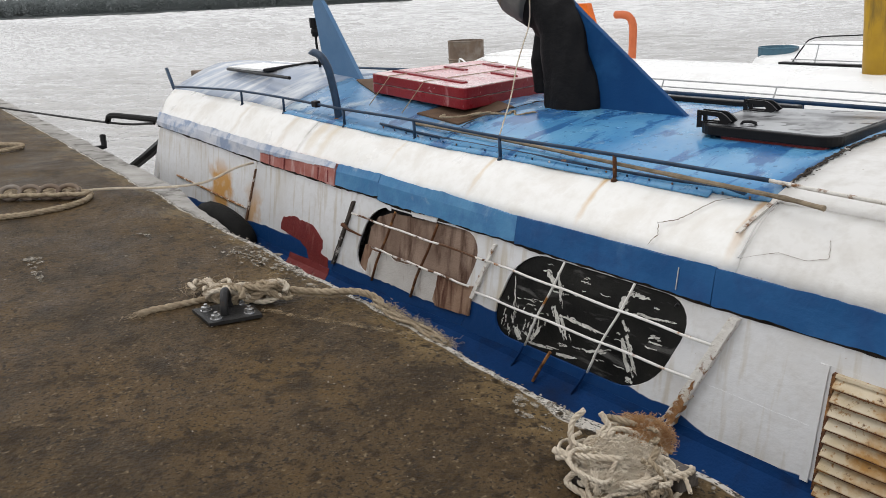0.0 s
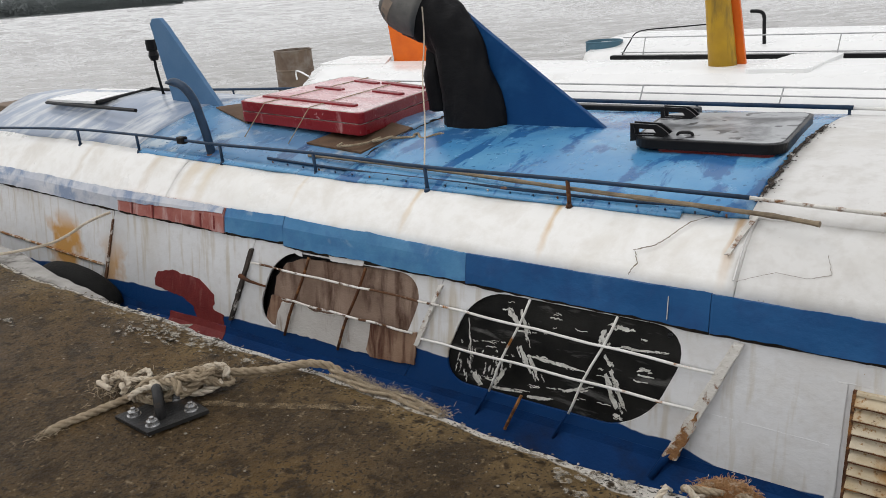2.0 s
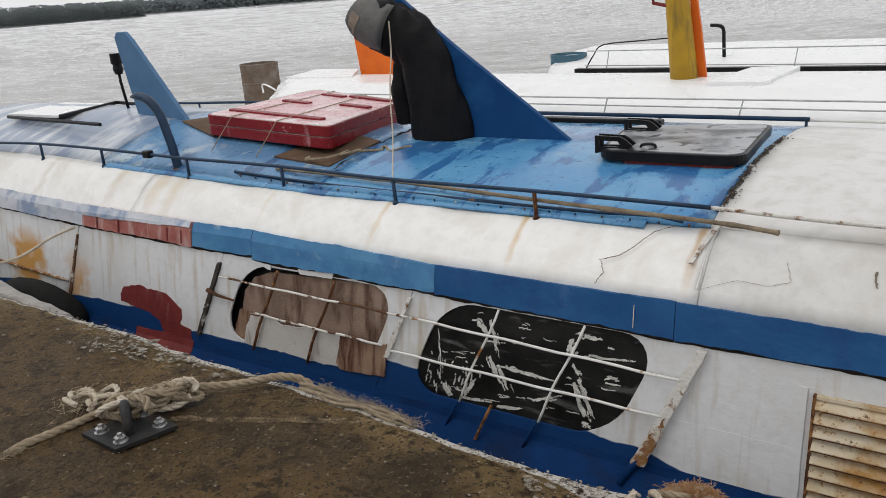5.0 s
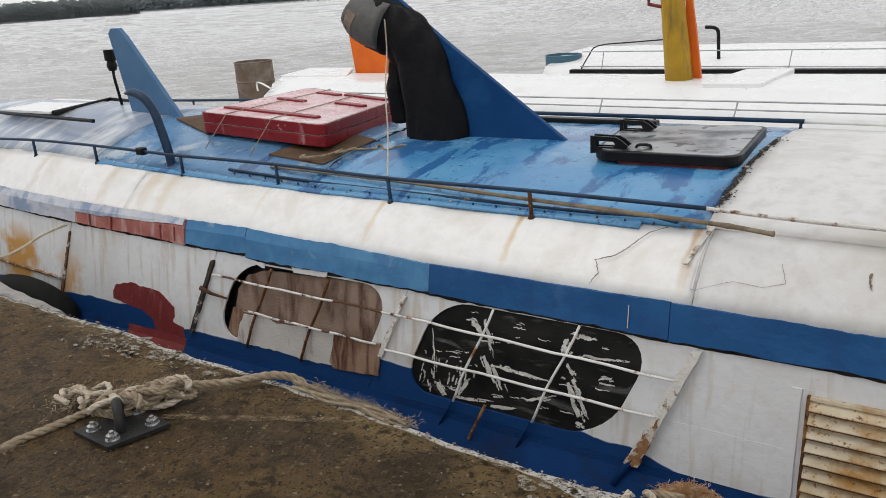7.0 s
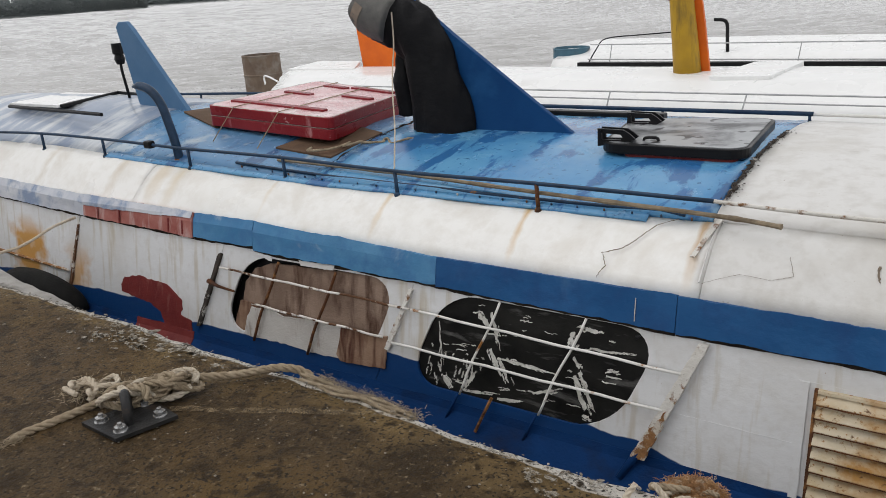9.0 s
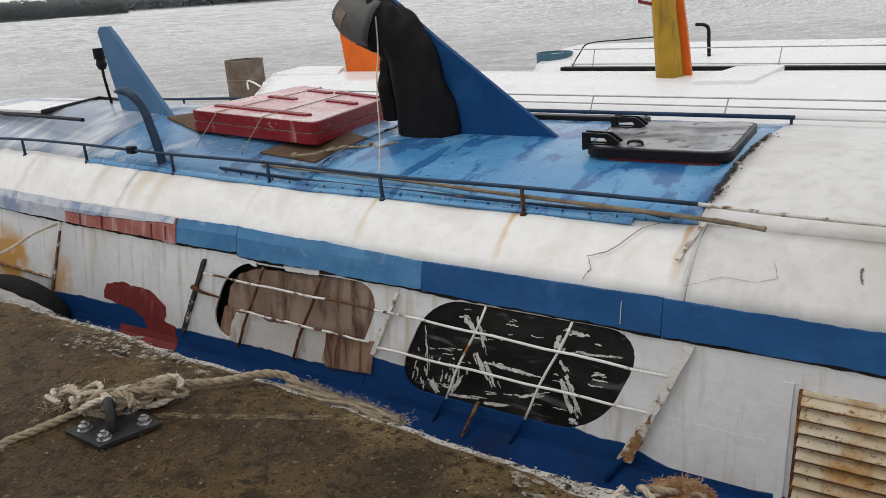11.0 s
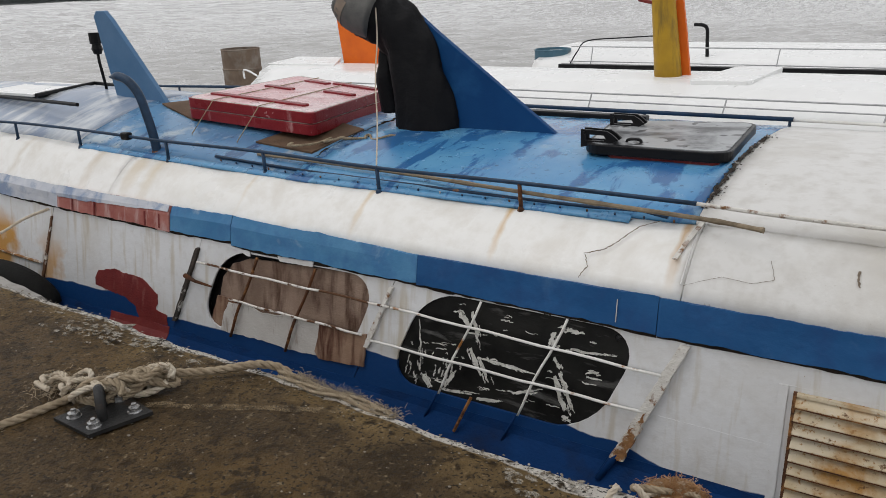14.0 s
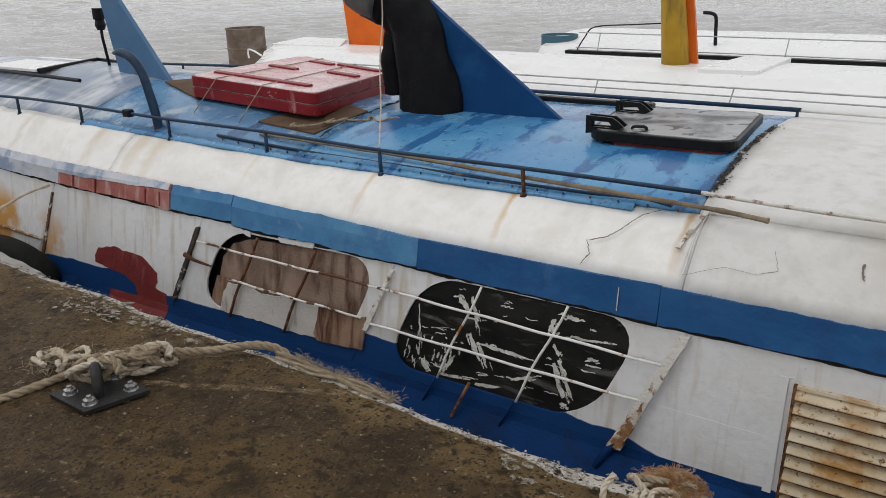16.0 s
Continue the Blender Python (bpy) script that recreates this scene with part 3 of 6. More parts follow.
# ---- the far banks ----
def build_woods(name, label, material, line, height, count, leaf, depth, seed, base=WATER_Z):
    rng = random.Random(seed)
    verts, faces = [], []
    n = len(line) - 1
    for k in range(count):
        t = rng.random() * n
        i = min(int(t), n - 1)
        x, y = lerp(line[i], line[i + 1], t - i)
        q = rng.random() * depth
        away = Vector((x, y)).normalized() * q
        x, y = x + away.x, y + away.y
        h = height * rng.uniform(0.55, 1.1)
        w = h * rng.uniform(0.25, 0.45)
        for _ in range(84):
            a, u = rng.random() * 6.283, rng.random()
            zz = base + h * (0.04 + 0.96 * u)
            rr = w * math.sqrt(max(0.05, 1 - (u * 1.6 - 0.75) ** 2)) * math.sqrt(rng.random())
            c = Vector((x + rr * math.cos(a), y + rr * math.sin(a), zz))
            s = leaf * rng.uniform(0.6, 1.4)
            face = Vector((-x, -y, 0)).normalized() * 0.7 + Vector((rng.gauss(0, 0.22), rng.gauss(0, 0.22), 0.7))
            e1 = face.cross(Vector((rng.gauss(0, 1), rng.gauss(0, 1), rng.gauss(0, 1)))).normalized() * s
            e2 = face.cross(e1).normalized() * s * 0.8
            o = len(verts)
            verts += [c - e1, c + e2 * 0.9, c + e1, c - e2]
            faces.append((o, o + 1, o + 2, o + 3))
    me = bpy.data.meshes.new(name)
    me.from_pydata(verts, [], faces)
    me.materials.append(material)
    return tagged(new(name, me), label, "woods", kind="stuff")


build_woods("riverside_woods", "dark green trees along the near river bank", WOODS, [(-690, 20), (-610, 110), (-560, 220), (-545, 320), (-568, 412)], 12, 1900, 0.62, 30, 11)
build_woods("distant_woods", "hazy grey-green wooded bank far across the river", WOODS_FAR, [(-1500, 1000), (-1250, 1050), (-1100, 1250), (-950, 1500)], 24, 700, 4.0, 60, 12)


def build_banks():
    for name, label, line, depth, h in (("river_bank", "low muddy bank under the trees", [(-700, -20), (-608, 108), (-558, 218), (-543, 318), (-566, 410)], 120, 0.8),
                                        ("distant_bank", "low far bank across the river", [(-1500, 990), (-1240, 1040), (-1090, 1240), (-930, 1500)], 200, 1.0)):
        bm = bmesh.new()
        front = [bm.verts.new((x, y, WATER_Z - 0.5)) for x, y in line]
        top = [bm.verts.new((x * 1.004, y * 1.004, WATER_Z + h)) for x, y in line]
        back = []
        for x, y in line:
            d = Vector((x, y)).normalized() * depth
            back.append(bm.verts.new((x + d.x, y + d.y, WATER_Z + h + 1)))
        for a, c in ((front, top), (top, back)):
            for i in range(len(line) - 1):
                bm.faces.new((a[i], a[i + 1], c[i + 1], c[i]))
        tagged(link_mesh(name, bm, WOODS), label, "river bank", kind="structure")


build_banks()


# ---- the quay ----
def quay_z(x):
    return 0.015 + 0.02 * min(4.0, max(0.0, -2.0 - x))


def quay_edge(x):
    base = 1.955 + 0.03 * min(1.0, max(0.0, (-2.4 - x) / 0.9)) + 0.047 * max(0.0, -5.8 - x)
    return base + 0.024 * noise.noise(Vector((x * 1.7, 0, 5))) + 0.018 * noise.noise(Vector((x * 7, 0, 9)))


def build_quay():
    xs = graded(-9, 1.0, 0.05, -30, 10)
    ys = [-14, -8, -4, -2, -1.2, -0.6, -0.2, 0.1] + [0.1 + 0.06 * k for k in range(1, 30)]
    verts, faces = [], []
    rows = len(ys) + 3
    for x in xs:
        e = quay_edge(x)
        col = [(x, y, quay_z(x) + 0.005 * noise.noise(Vector((x * 2, y * 2, 0))) + 0.003 * noise.noise(Vector((x * 9, y * 9, 4)))) for y in ys if y < e - 0.05]
        while len(col) < len(ys):
            col.append((x, e - 0.05 + 0.05 * (len(col) + 1 - len(ys)) / max(1, len(ys)), quay_z(x) + 0.004 * noise.noise(Vector((x * 9, 1, 4)))))
        col += [(x, e, quay_z(x) - 0.012), (x, e + 0.02, quay_z(x) - 0.06), (x, e + 0.02, -2.2)]
        verts += col
    for i in range(len(xs) - 1):
        for j in range(rows - 1):
            faces.append((i * rows + j, (i + 1) * rows + j, (i + 1) * rows + j + 1, i * rows + j + 1))
    me = bpy.data.meshes.new("quay")
    me.from_pydata(verts, [], faces)
    me.materials.append(CONCRETE)
    rim = me.attributes.new("rim", "FLOAT", "POINT")
    for k, v in enumerate(verts):
        broad = min(1.0, max(0.0, (v[0] + 1.93) / 0.12)) * min(1.0, max(0.0, (-1.45 - v[0]) / 0.2))
        rim.data[k].value = v[1] - quay_edge(v[0]) + 0.055 * broad
    me.shade_smooth()
    tagged(new("quay", me), "wet brown concrete quay with a broken edge", "quay", kind="structure")

    # pale lumps where the edge has crumbled
    rng = random.Random(77)
    bm = bmesh.new()
    for _ in range(36):
        x = rng.uniform(-5.2, -1.35) if rng.random() < 0.8 else rng.gauss(-1.75, 0.15)
        e, r = quay_edge(x), rng.uniform(0.003, 0.008) * (1.8 if rng.random() < 0.12 else 1)
        place = (x, e - abs(rng.gauss(0, 0.016)) + 0.006, quay_z(x) - r * 0.35 - rng.choice((0, 0, 0.012)))
        m = Matrix.Translation(place) @ Matrix.Rotation(rng.random() * 6, 4, "Z") @ Matrix.Diagonal((rng.uniform(0.8, 2.2), rng.uniform(0.7, 1.1), rng.uniform(0.4, 0.7), 1))
        for v in bmesh.ops.create_icosphere(bm, subdivisions=1, radius=r, matrix=m)["verts"]:
            v.co += Vector((rng.gauss(0, 1), rng.gauss(0, 1), rng.gauss(0, 1))) * r * 0.16
    tagged(link_mesh("edge_rubble", bm, CONCRETE_PALE), "pale crumbled concrete lumps along the quay edge", "rubble", kind="stuff")

    # lighter edge beam that runs on to the far end
    bm = bmesh.new()
    prev = None
    xs = [-5.0 - 0.12 * k for k in range(210)]
    for x in xs:
        e = quay_edge(x) - 0.01
        out = e + (0.07 + 0.17 * min(1.0, (-5.0 - x) / 1.6)) + 0.01 * noise.noise(Vector((x * 3, 0, 2)))
        zz = quay_z(x) - 0.02 + 0.004 * noise.noise(Vector((x * 4, 6, 2)))
        ring = [bm.verts.new(c) for c in ((x, e, zz + 0.012), (x, out - 0.02, zz), (x, out, zz - 0.03), (x, out, -2.0), (x, e, -2.0))]
        if prev:
            for a in range(5):
                bm.faces.new((prev[a], ring[a], ring[(a + 1) % 5], prev[(a + 1) % 5]))
        else:
            bm.faces.new(ring)
        prev = ring
    bm.faces.new(prev[::-1])
    tagged(link_mesh("quay_edge_beam", bm, BEAM), "pale grey concrete edge beam along the quay", "kerb", kind="structure")


build_quay()


# ---- the moored ferry ----
def warp(x, y, z):
    """Sheer towards the far end, its rounded end, and the slight turn of the hull there."""
    d = max(0.0, -4.0 - x)
    c = max(0.0, 1 - ((y - 4.2) / 1.35) ** 2)
    e = d if d < 2.9 else max(0.0, 2.9 - 0.45 * (d - 2.9))
    rise = max(0.0, y - 2.85) if y < 3.95 else max(-0.1, 1.1 - 1.2 * (y - 3.95))
    zz = z + 0.017 * d + 0.045 * rise * e
    xx = -7 + (x + 7) * (1 + 0.6 * c) if x < -7 else x
    yy = y + (0.03 * (x + 3.5) if x < -3.5 else 0)
    return Vector((xx, yy, zz))


PROFILE_SIDE = [(2.845, 0.325), (2.885, 0.385), (2.945, 0.445), (3.005, 0.50), (3.075, 0.54), (3.15, 0.570)]
PROFILE_DECK = [(3.15, 0.570), (3.25, 0.605), (3.4, 0.640), (3.6, 0.675), (3.8, 0.700), (4.1, 0.715), (4.45, 0.712), (4.8, 0.69), (5.15, 0.65)]
PROFILE_FAR = [(5.15, 0.65), (5.3, 0.58), (5.42, 0.46), (5.5, 0.2), (5.55, -0.3), (5.55, -1.4)]


def deck_z(x, y):
    """Height of the finished deck over a place."""
    y0 = y - (0.03 * (x + 3.5) if x < -3.5 else 0)
    pts = PROFILE_SIDE + PROFILE_DECK[1:]
    for (a, za), (c, zc) in zip(pts, pts[1:]):
        if a <= y0 <= c:
            return warp(max(x, -7.0), y0, za + (zc - za) * (y0 - a) / (c - a)).z
    return 0.65


def sweep(profile, x0, x1, step=0.12, thick=0.02, dent=0.004, seed=0, lift=0.0, jag=0.0):
    """A bent plate: the profile drawn along the hull, with thickness and small dents."""
    bm = bmesh.new()
    n = max(2, int(abs(x1 - x0) / step) + 1)
    shape = profile
    prev = None
    for k in range(n):
        x = x0 + (x1 - x0) * k / (n - 1)
        profile = shape(x) if callable(shape) else shape
        nrm = []
        for i in range(len(profile)):
            a, c = profile[max(i - 1, 0)], profile[min(i + 1, len(profile) - 1)]
            d = Vector((c[0] - a[0], c[1] - a[1])).normalized()
            nrm.append(Vector((-d.y, d.x)))
        ring = []
        edge = [0.0] * len(profile)
        edge[0] = jag * (noise.noise(Vector((x * 4, seed, 1))) + 0.8 * noise.noise(Vector((x * 17, seed, 2))))
        edge[-1] = jag * (noise.noise(Vector((x * 4, seed, 7))) + 0.8 * noise.noise(Vector((x * 17, seed, 8))))
        for (y, z), m, j in zip(profile, nrm, edge):
            z += j
            o = lift + dent * noise.noise(Vector((x * 2.3, y * 5, z * 5 + seed))) + dent * 0.6 * noise.noise(Vector((x * 7, y * 9, z * 9 + seed)))
            ring.append(bm.verts.new(warp(x, y + m.x * o, z + m.y * o)))
        for (y, z), m in list(zip(profile, nrm))[::-1]:
            ring.append(bm.verts.new(warp(x, y - m.x * (thick - lift), z - m.y * (thick - lift))))
        if prev:
            for j in range(len(ring)):
                bm.faces.new((prev[j], ring[j], ring[(j + 1) % len(ring)], prev[(j + 1) % len(ring)]))
        else:
            bm.faces.new(ring)
        prev = ring
    bm.faces.new(prev[::-1])
    return bm


def side_at(u, v, off=0.0, rake=0.44):
    """A place on the raked side wall: u along the hull at the top edge, v the height, off outwards."""
    return warp(u + rake * (v - 0.17), 2.7976 + 0.16 * v - off, v)


def pierced(outline, holes, place, near, far):
    """A flat plate with openings between two depths; place maps (u, v, depth) to the world."""
    bm = bmesh.new()
    for o in (near, far):
        edges = []
        for loop in (outline, *holes):
            vs = [bm.verts.new(place(u, v, o)) for u, v in loop]
            edges += [bm.edges.new((vs[i], vs[(i + 1) % len(vs)])) for i in range(len(vs))]
        bmesh.ops.triangle_fill(bm, use_beauty=True, use_dissolve=False, edges=edges)
    bm.verts.ensure_lookup_table()
    total = len(outline) + sum(len(h) for h in holes)
    s = 0
    for loop in (outline, *holes):
        k = len(loop)
        for i in range(k):
            j = (i + 1) % k
            bm.faces.new((bm.verts[s + i], bm.verts[s + j], bm.verts[total + s + j], bm.verts[total + s + i]))
        s += k
    return bm


def plate(outline, t=0.012, off=0.0, holes=(), rake=0.44):
    """A flat plate on the side wall with an outline and openings, t thick."""
    return pierced(outline, holes, lambda u, v, o: side_at(u, v, o, rake), off, off - t)


def rounded(u0, u1, v0, v1, r, n=7):
    out = []
    for cu, cv, a0 in ((u1 - r, v1 - r, 0), (u0 + r, v1 - r, 90), (u0 + r, v0 + r, 180), (u1 - r, v0 + r, 270)):
        for k in range(n + 1):
            a = radians(a0 + 90 * k / n)
            out.append((cu + r * math.cos(a), cv + r * math.sin(a)))
    return out


def dense(outline, step=0.05, jag=0.0, seed=0):
    rng = random.Random(seed)
    out = []
    for a, c in zip(outline, outline[1:] + outline[:1]):
        k = max(1, int(math.dist(a, c) / step))
        out += [(a[0] + (c[0] - a[0]) * j / k + rng.uniform(-jag, jag), a[1] + (c[1] - a[1]) * j / k + rng.uniform(-jag, jag)) for j in range(k)]
    return out


def build_ferry():
    f = empty("ferry_boat", "worn white and blue passenger ferry moored at the quay, rust streaked", "boat")
    # hull below the side wall
    part("hull", sweep([(2.55, -1.5), (2.61, -0.60), (2.635, -0.515), (2.65, -0.50), (2.72, -0.425), (2.735, -0.385)], -8.1, 3.0, dent=0.006), HULL_BLUE, f, "deep blue hull with a ledge")
    for u0, u1, hole, rake in ((-8.1, -6.02, (), 0.3), (-6.02, -4.585, (), 0.44), (-4.585, -3.177, [rounded(-4.39, -3.27, -0.30, 0.178, 0.19)], 0.44),
                               (-3.177, -1.69, [rounded(-2.985, -1.86, -0.335, 0.168, 0.19)], 0.44), (-1.69, 3.0, (), 0.44)):
        top, low = 0.31, -0.40
        part("side_panel", plate(dense([(u0 + 0.002, low), (u1 - 0.002, low), (u1 - 0.002, top), (u0 + 0.002, top)], 0.12), 0.012, 0.0, hole, rake), SIDE, f, "dull white side panel, blue below")
    # roof
    part("roof_side", sweep(PROFILE_SIDE, -8.1, -5.44, step=0.04, dent=0.019, seed=6), ROOF_WHITE, f, "crumpled white roof side", True)
    part("roof_side", sweep(PROFILE_SIDE, -5.437, -1.74, step=0.06, dent=0.011, seed=1), ROOF_WHITE, f, "dented white rounded roof side", True)
    part("roof_side", sweep(PROFILE_SIDE, -1.735, 3.0, step=0.06, dent=0.009, seed=2, lift=0.006), ROOF_DULL, f, "dented white rounded roof side", True)
    part("roof_deck", sweep(PROFILE_DECK, -4.10, -1.78, dent=0.006, seed=3, lift=0.012), DECK_BLUE, f, "wet blue painted roof deck", True)
    part("roof_deck", sweep(PROFILE_DECK, -6.1, -4.103, dent=0.006, seed=3), DECK_DULL, f, "dull blue painted roof deck", True)
    part("deck_edge_paint", sweep([(3.108, 0.5527), (3.13, 0.5622), (3.15, 0.5715)], -6.0, -2.06, 0.03, 0.012, 0.003, 12, 0.012, 0.006), DECK_BLUE, f, "ragged blue paint edge", True)
    part("roof_deck", sweep(PROFILE_DECK, -8.1, -6.1, dent=0.008, seed=4), DECK_FADED_GLARE, f, "faded blue roof deck with glare painted in pale streaks", True)
    part("roof_deck", sweep(PROFILE_DECK, -1.775, 3.0, dent=0.006, seed=5, lift=0.012), ROOF_DULL, f, "white painted roof deck", True)
    part("far_side", sweep(PROFILE_FAR, -8.1, 3.0, 0.3), WHITE, f, "white far side wall", True)
    # end wall
    bm = bmesh.new()
    ring = PROFILE_SIDE + PROFILE_DECK[1:] + PROFILE_FAR[1:]
    ring = [(2.52, -1.4), (2.72, -0.4), (2.85, 0.28)] + ring
    for xx in (-8.09, -8.06):
        bm.faces.new([bm.verts.new(warp(xx, y, z - 0.01)) for y, z in ring])
    part("end_wall", bm, RUST_WHITE, f, "rust stained end wall")
    # blue band along the roof edge, in plates
    def strip(x0, x1, low, high):
        def at(v):
            if v <= 0.325:
                return (2.7976 + 0.16 * v, v)
            (a, za), (c, zc) = PROFILE_SIDE[:2]
            return (a + (c - a) * (v - za) / (zc - za), v)

        def profile(x):
            t = (x - x0) / (x1 - x0)
            lo, hi = low[0] + (low[1] - low[0]) * t, high[0] + (high[1] - high[0]) * t
            return [at(lo + (hi - lo) * q) for q in (0, 0.33, 0.66, 1)]
        return profile

    for x0, x1, low, high, m, lab in ((-8.1, -5.93, (0.295, 0.236), (0.405, 0.368), BAND_FADED, "pale worn band plate"), (-5.927, -4.83, (0.234, 0.224), (0.368, 0.366), BAND_RED, "red primer band plate"),
                                      (-4.827, -4.315, (0.222, 0.232), (0.366, 0.372), BAND_LIGHT, "light blue band plate"), (-4.31, -3.03, (0.209, 0.196), (0.370, 0.338), BAND_LIGHT, "light blue band plate"),
                                      (-3.027, -1.82, (0.192, 0.180), (0.338, 0.336), BAND_BLUE, "blue band plate"), (-1.817, 3.0, (0.180, 0.186), (0.334, 0.336), BAND_BLUE, "blue band plate")):
        part("band", sweep(strip(x0, x1, low, high), x0, x1, 0.025, 0.022, 0.006, x0, 0.021 if x0 < -5 else 0.018, 0.011), m, f, lab)
        # ragged black strip that paints the band's shadow on the side wall
        part("band_shadow_strip", sweep(strip(x0, x1, [v - 0.013 for v in low], [v + 0.004 for v in low]), x0, x1, 0.025, 0.006, 0.002, x0 + 3, 0.005, 0.009), SEAM_SHADE, f, "black strip painted as the shadow under the band")
    part("band_overpaint", sweep(strip(-5.927, -4.83, (0.310, 0.330), (0.368, 0.366)), -5.92, -4.835, 0.025, 0.004, 0.005, 3, 0.0265, 0.011), BAND_FADED, f, "worn pale paint over the red plate")
    for x in (-5.77, -5.54, -5.05, -4.92):
        part("band_seam", sweep(strip(x, x + 0.012, (0.232, 0.232), (0.318, 0.318)), x, x + 0.012, 0.004, 0.004, 0.0, 2, 0.0265), RED_PRIMER, f, "dark seam in the red plate")
    for x, w in ((-1.995, 0.003),):
        part("band_scratch", sweep(strip(x, x + w, (0.20, 0.20), (0.30, 0.30)), x, x + w, 0.002, 0.004, 0.0, 2, 0.0245, 0.01), SMEAR, f, "pale scratch on the band")
    return f


ferry = build_ferry()


def build_ferry_side(f):
    # upright ribs
    for u, m, w, foot in ((-4.585, TAR, 0.016, -0.33), (-3.177, RUST_WHITE, 0.015, -0.19), (-1.69, RUST_WHITE, 0.027, -0.365)):
        part("rib", plate(dense([(u - w, foot), (u + w, foot), (u + w * 0.8, 0.155), (u - w * 0.8, 0.155)], 0.02, 0.003, int(u * 100)), 0.036 if u > -2 else 0.022, 0.034 if u > -2 else 0.020), m, f, "flaking rusty rib")
    bm = plate(dense([(-1.718, -0.39), (-1.660, -0.39), (-1.662, -0.26), (-1.68, -0.15), (-1.70, -0.22)], 0.012, 0.007, 5), 0.040, 0.040)
    part("rust_flake", bm, ORANGE_FLAKE, f, "crumbling orange rust")
    part("rib", plate(dense([(-6.03, -0.33), (-6.005, -0.33), (-6.01, 0.16), (-6.025, 0.16)], 0.02, 0.003, 3), 0.012, 0.012, (), 0.3), RUST_DARK, f, "rusty upright strap")
    # guard bars
    for u0, u1, va, vb in ((-4.54, -3.13, 0.078, 0.056), (-4.2, -3.225, -0.098, -0.122), (-3.12, -1.71, 0.056, 0.022), (-3.155, -1.70, -0.140, -0.152)):
        pts = [side_at(u0 + (u1 - u0) * k / 10, va + (vb - va) * k / 10 + 0.003 * math.sin(k * 1.9), 0.03) for k in range(11)]
        part("guard_bar", tube(pts, 0.0068, 8), BAR_WORN if u0 < -4 else BAR_WHITE, f, "chipped white guard bar", True)
    for u, m in ((-4.105, RUSTY), (-3.682, RUSTY), (-2.656, BAR_WHITE), (-2.215, BAR_WHITE)):
        pts = [side_at(u + 0.006 * math.sin(k), 0.175 - 0.5 * k / 8, 0.022 + 0.004 * math.sin(k * 1.3)) for k in range(9)]
        part("guard_bar", tube(pts, 0.0062 if m is BAR_WHITE else 0.0085, 8), m, f, "upright guard bar", True)
    # window boards and pane
    part("window_pane", plate(rounded(-3.0, -1.85, -0.345, 0.185, 0.19), 0.008, -0.014), PANE, f, "blackened window pane smeared with white paint")
    # black sheet set back in the opening stands for its unlit inside
    part("void_shade_sheet", plate(rounded(-4.42, -3.24, -0.32, 0.20, 0.19), 0.008, -0.07), BLACK, f, "black sheet as the shade inside the window opening")
    up = [(-4.30, -0.17), (-3.255, -0.17), (-3.255, 0.02), (-3.28, 0.09), (-3.33, 0.145), (-3.42, 0.172), (-4.05, 0.150), (-4.20, 0.138), (-4.30, 0.09), (-4.345, 0.0)]
    part("window_board", plate(dense(up, 0.03, 0.003, 7), 0.012, -0.022), PLYWOOD, f, "weathered brown plywood board")
    lo = [(-4.20, -0.312), (-3.90, -0.306), (-3.60, -0.318), (-3.40, -0.31), (-3.40, -0.135), (-3.75, -0.125), (-3.95, -0.15), (-4.05, -0.115), (-4.22, -0.135), (-4.22, -0.2)]
    part("window_board", plate(dense([(-4.31, -0.31), (-4.10, -0.31), (-4.10, -0.118), (-4.335, -0.118)], 0.03, 0.003, 6), 0.010, -0.016), PLY_BROWN, f, "dark brown stained board")
    part("window_board", plate(dense(lo, 0.03, 0.005, 8), 0.010, 0.006), PLY_PALE, f, "pale peeling board")
    part("window_board", plate(dense([(-3.485, -0.285), (-3.44, -0.322), (-3.14, -0.302), (-3.205, -0.125), (-3.27, -0.13), (-3.40, -0.135), (-3.525, -0.12), (-3.50, -0.2)], 0.03, 0.003, 9), 0.010, 0.014), PLY_BROWN, f, "brown stained board")
    for k, sliver in enumerate(([(-4.37, 0.212), (-4.17, 0.192), (-4.172, 0.166), (-4.30, 0.190)], [(-3.96, 0.200), (-3.70, 0.207), (-3.71, 0.178), (-3.95, 0.172)])):
        part("torn_strip", plate(dense(sliver, 0.02, 0.003, k), 0.004, 0.010, (), 0.0), WHITE, f, "torn white strip hanging over the window")
    trim = [side_at(-7.6 + 0.06 * k, -0.125 - 0.055 * k / 24 + 0.006 * noise.noise(Vector((k * 0.8, 3, 0))), 0.012, 0.0) for k in range(25)]
    part("edge_trim", tube(trim, [0.010 + 0.005 * noise.noise(Vector((k * 0.9, 1, 1))) for k in range(25)], 6), ORANGE_FLAKE, f, "rusty lower edge trim", True)
    # white brush smears on the pane
    rng = random.Random(21)
    bm = bmesh.new()

    def dab(u, v, du, dv, w):
        k = 6
        lft, rgt = [], []
        ln = math.hypot(du, dv)
        nu, nv = -dv / ln, du / ln
        for i in range(k + 1):
            t = i / k
            ww = w * (0.35 + 0.65 * math.sin(math.pi * min(1, 0.15 + t * 0.8))) * rng.uniform(0.5, 1.2)
            cu, cv = u + du * t + rng.gauss(0, 0.002), v + dv * t + rng.gauss(0, 0.002)
            lft.append(bm.verts.new(side_at(cu + nu * ww, cv + nv * ww, -0.0125)))
            rgt.append(bm.verts.new(side_at(cu - nu * ww, cv - nv * ww, -0.012)))
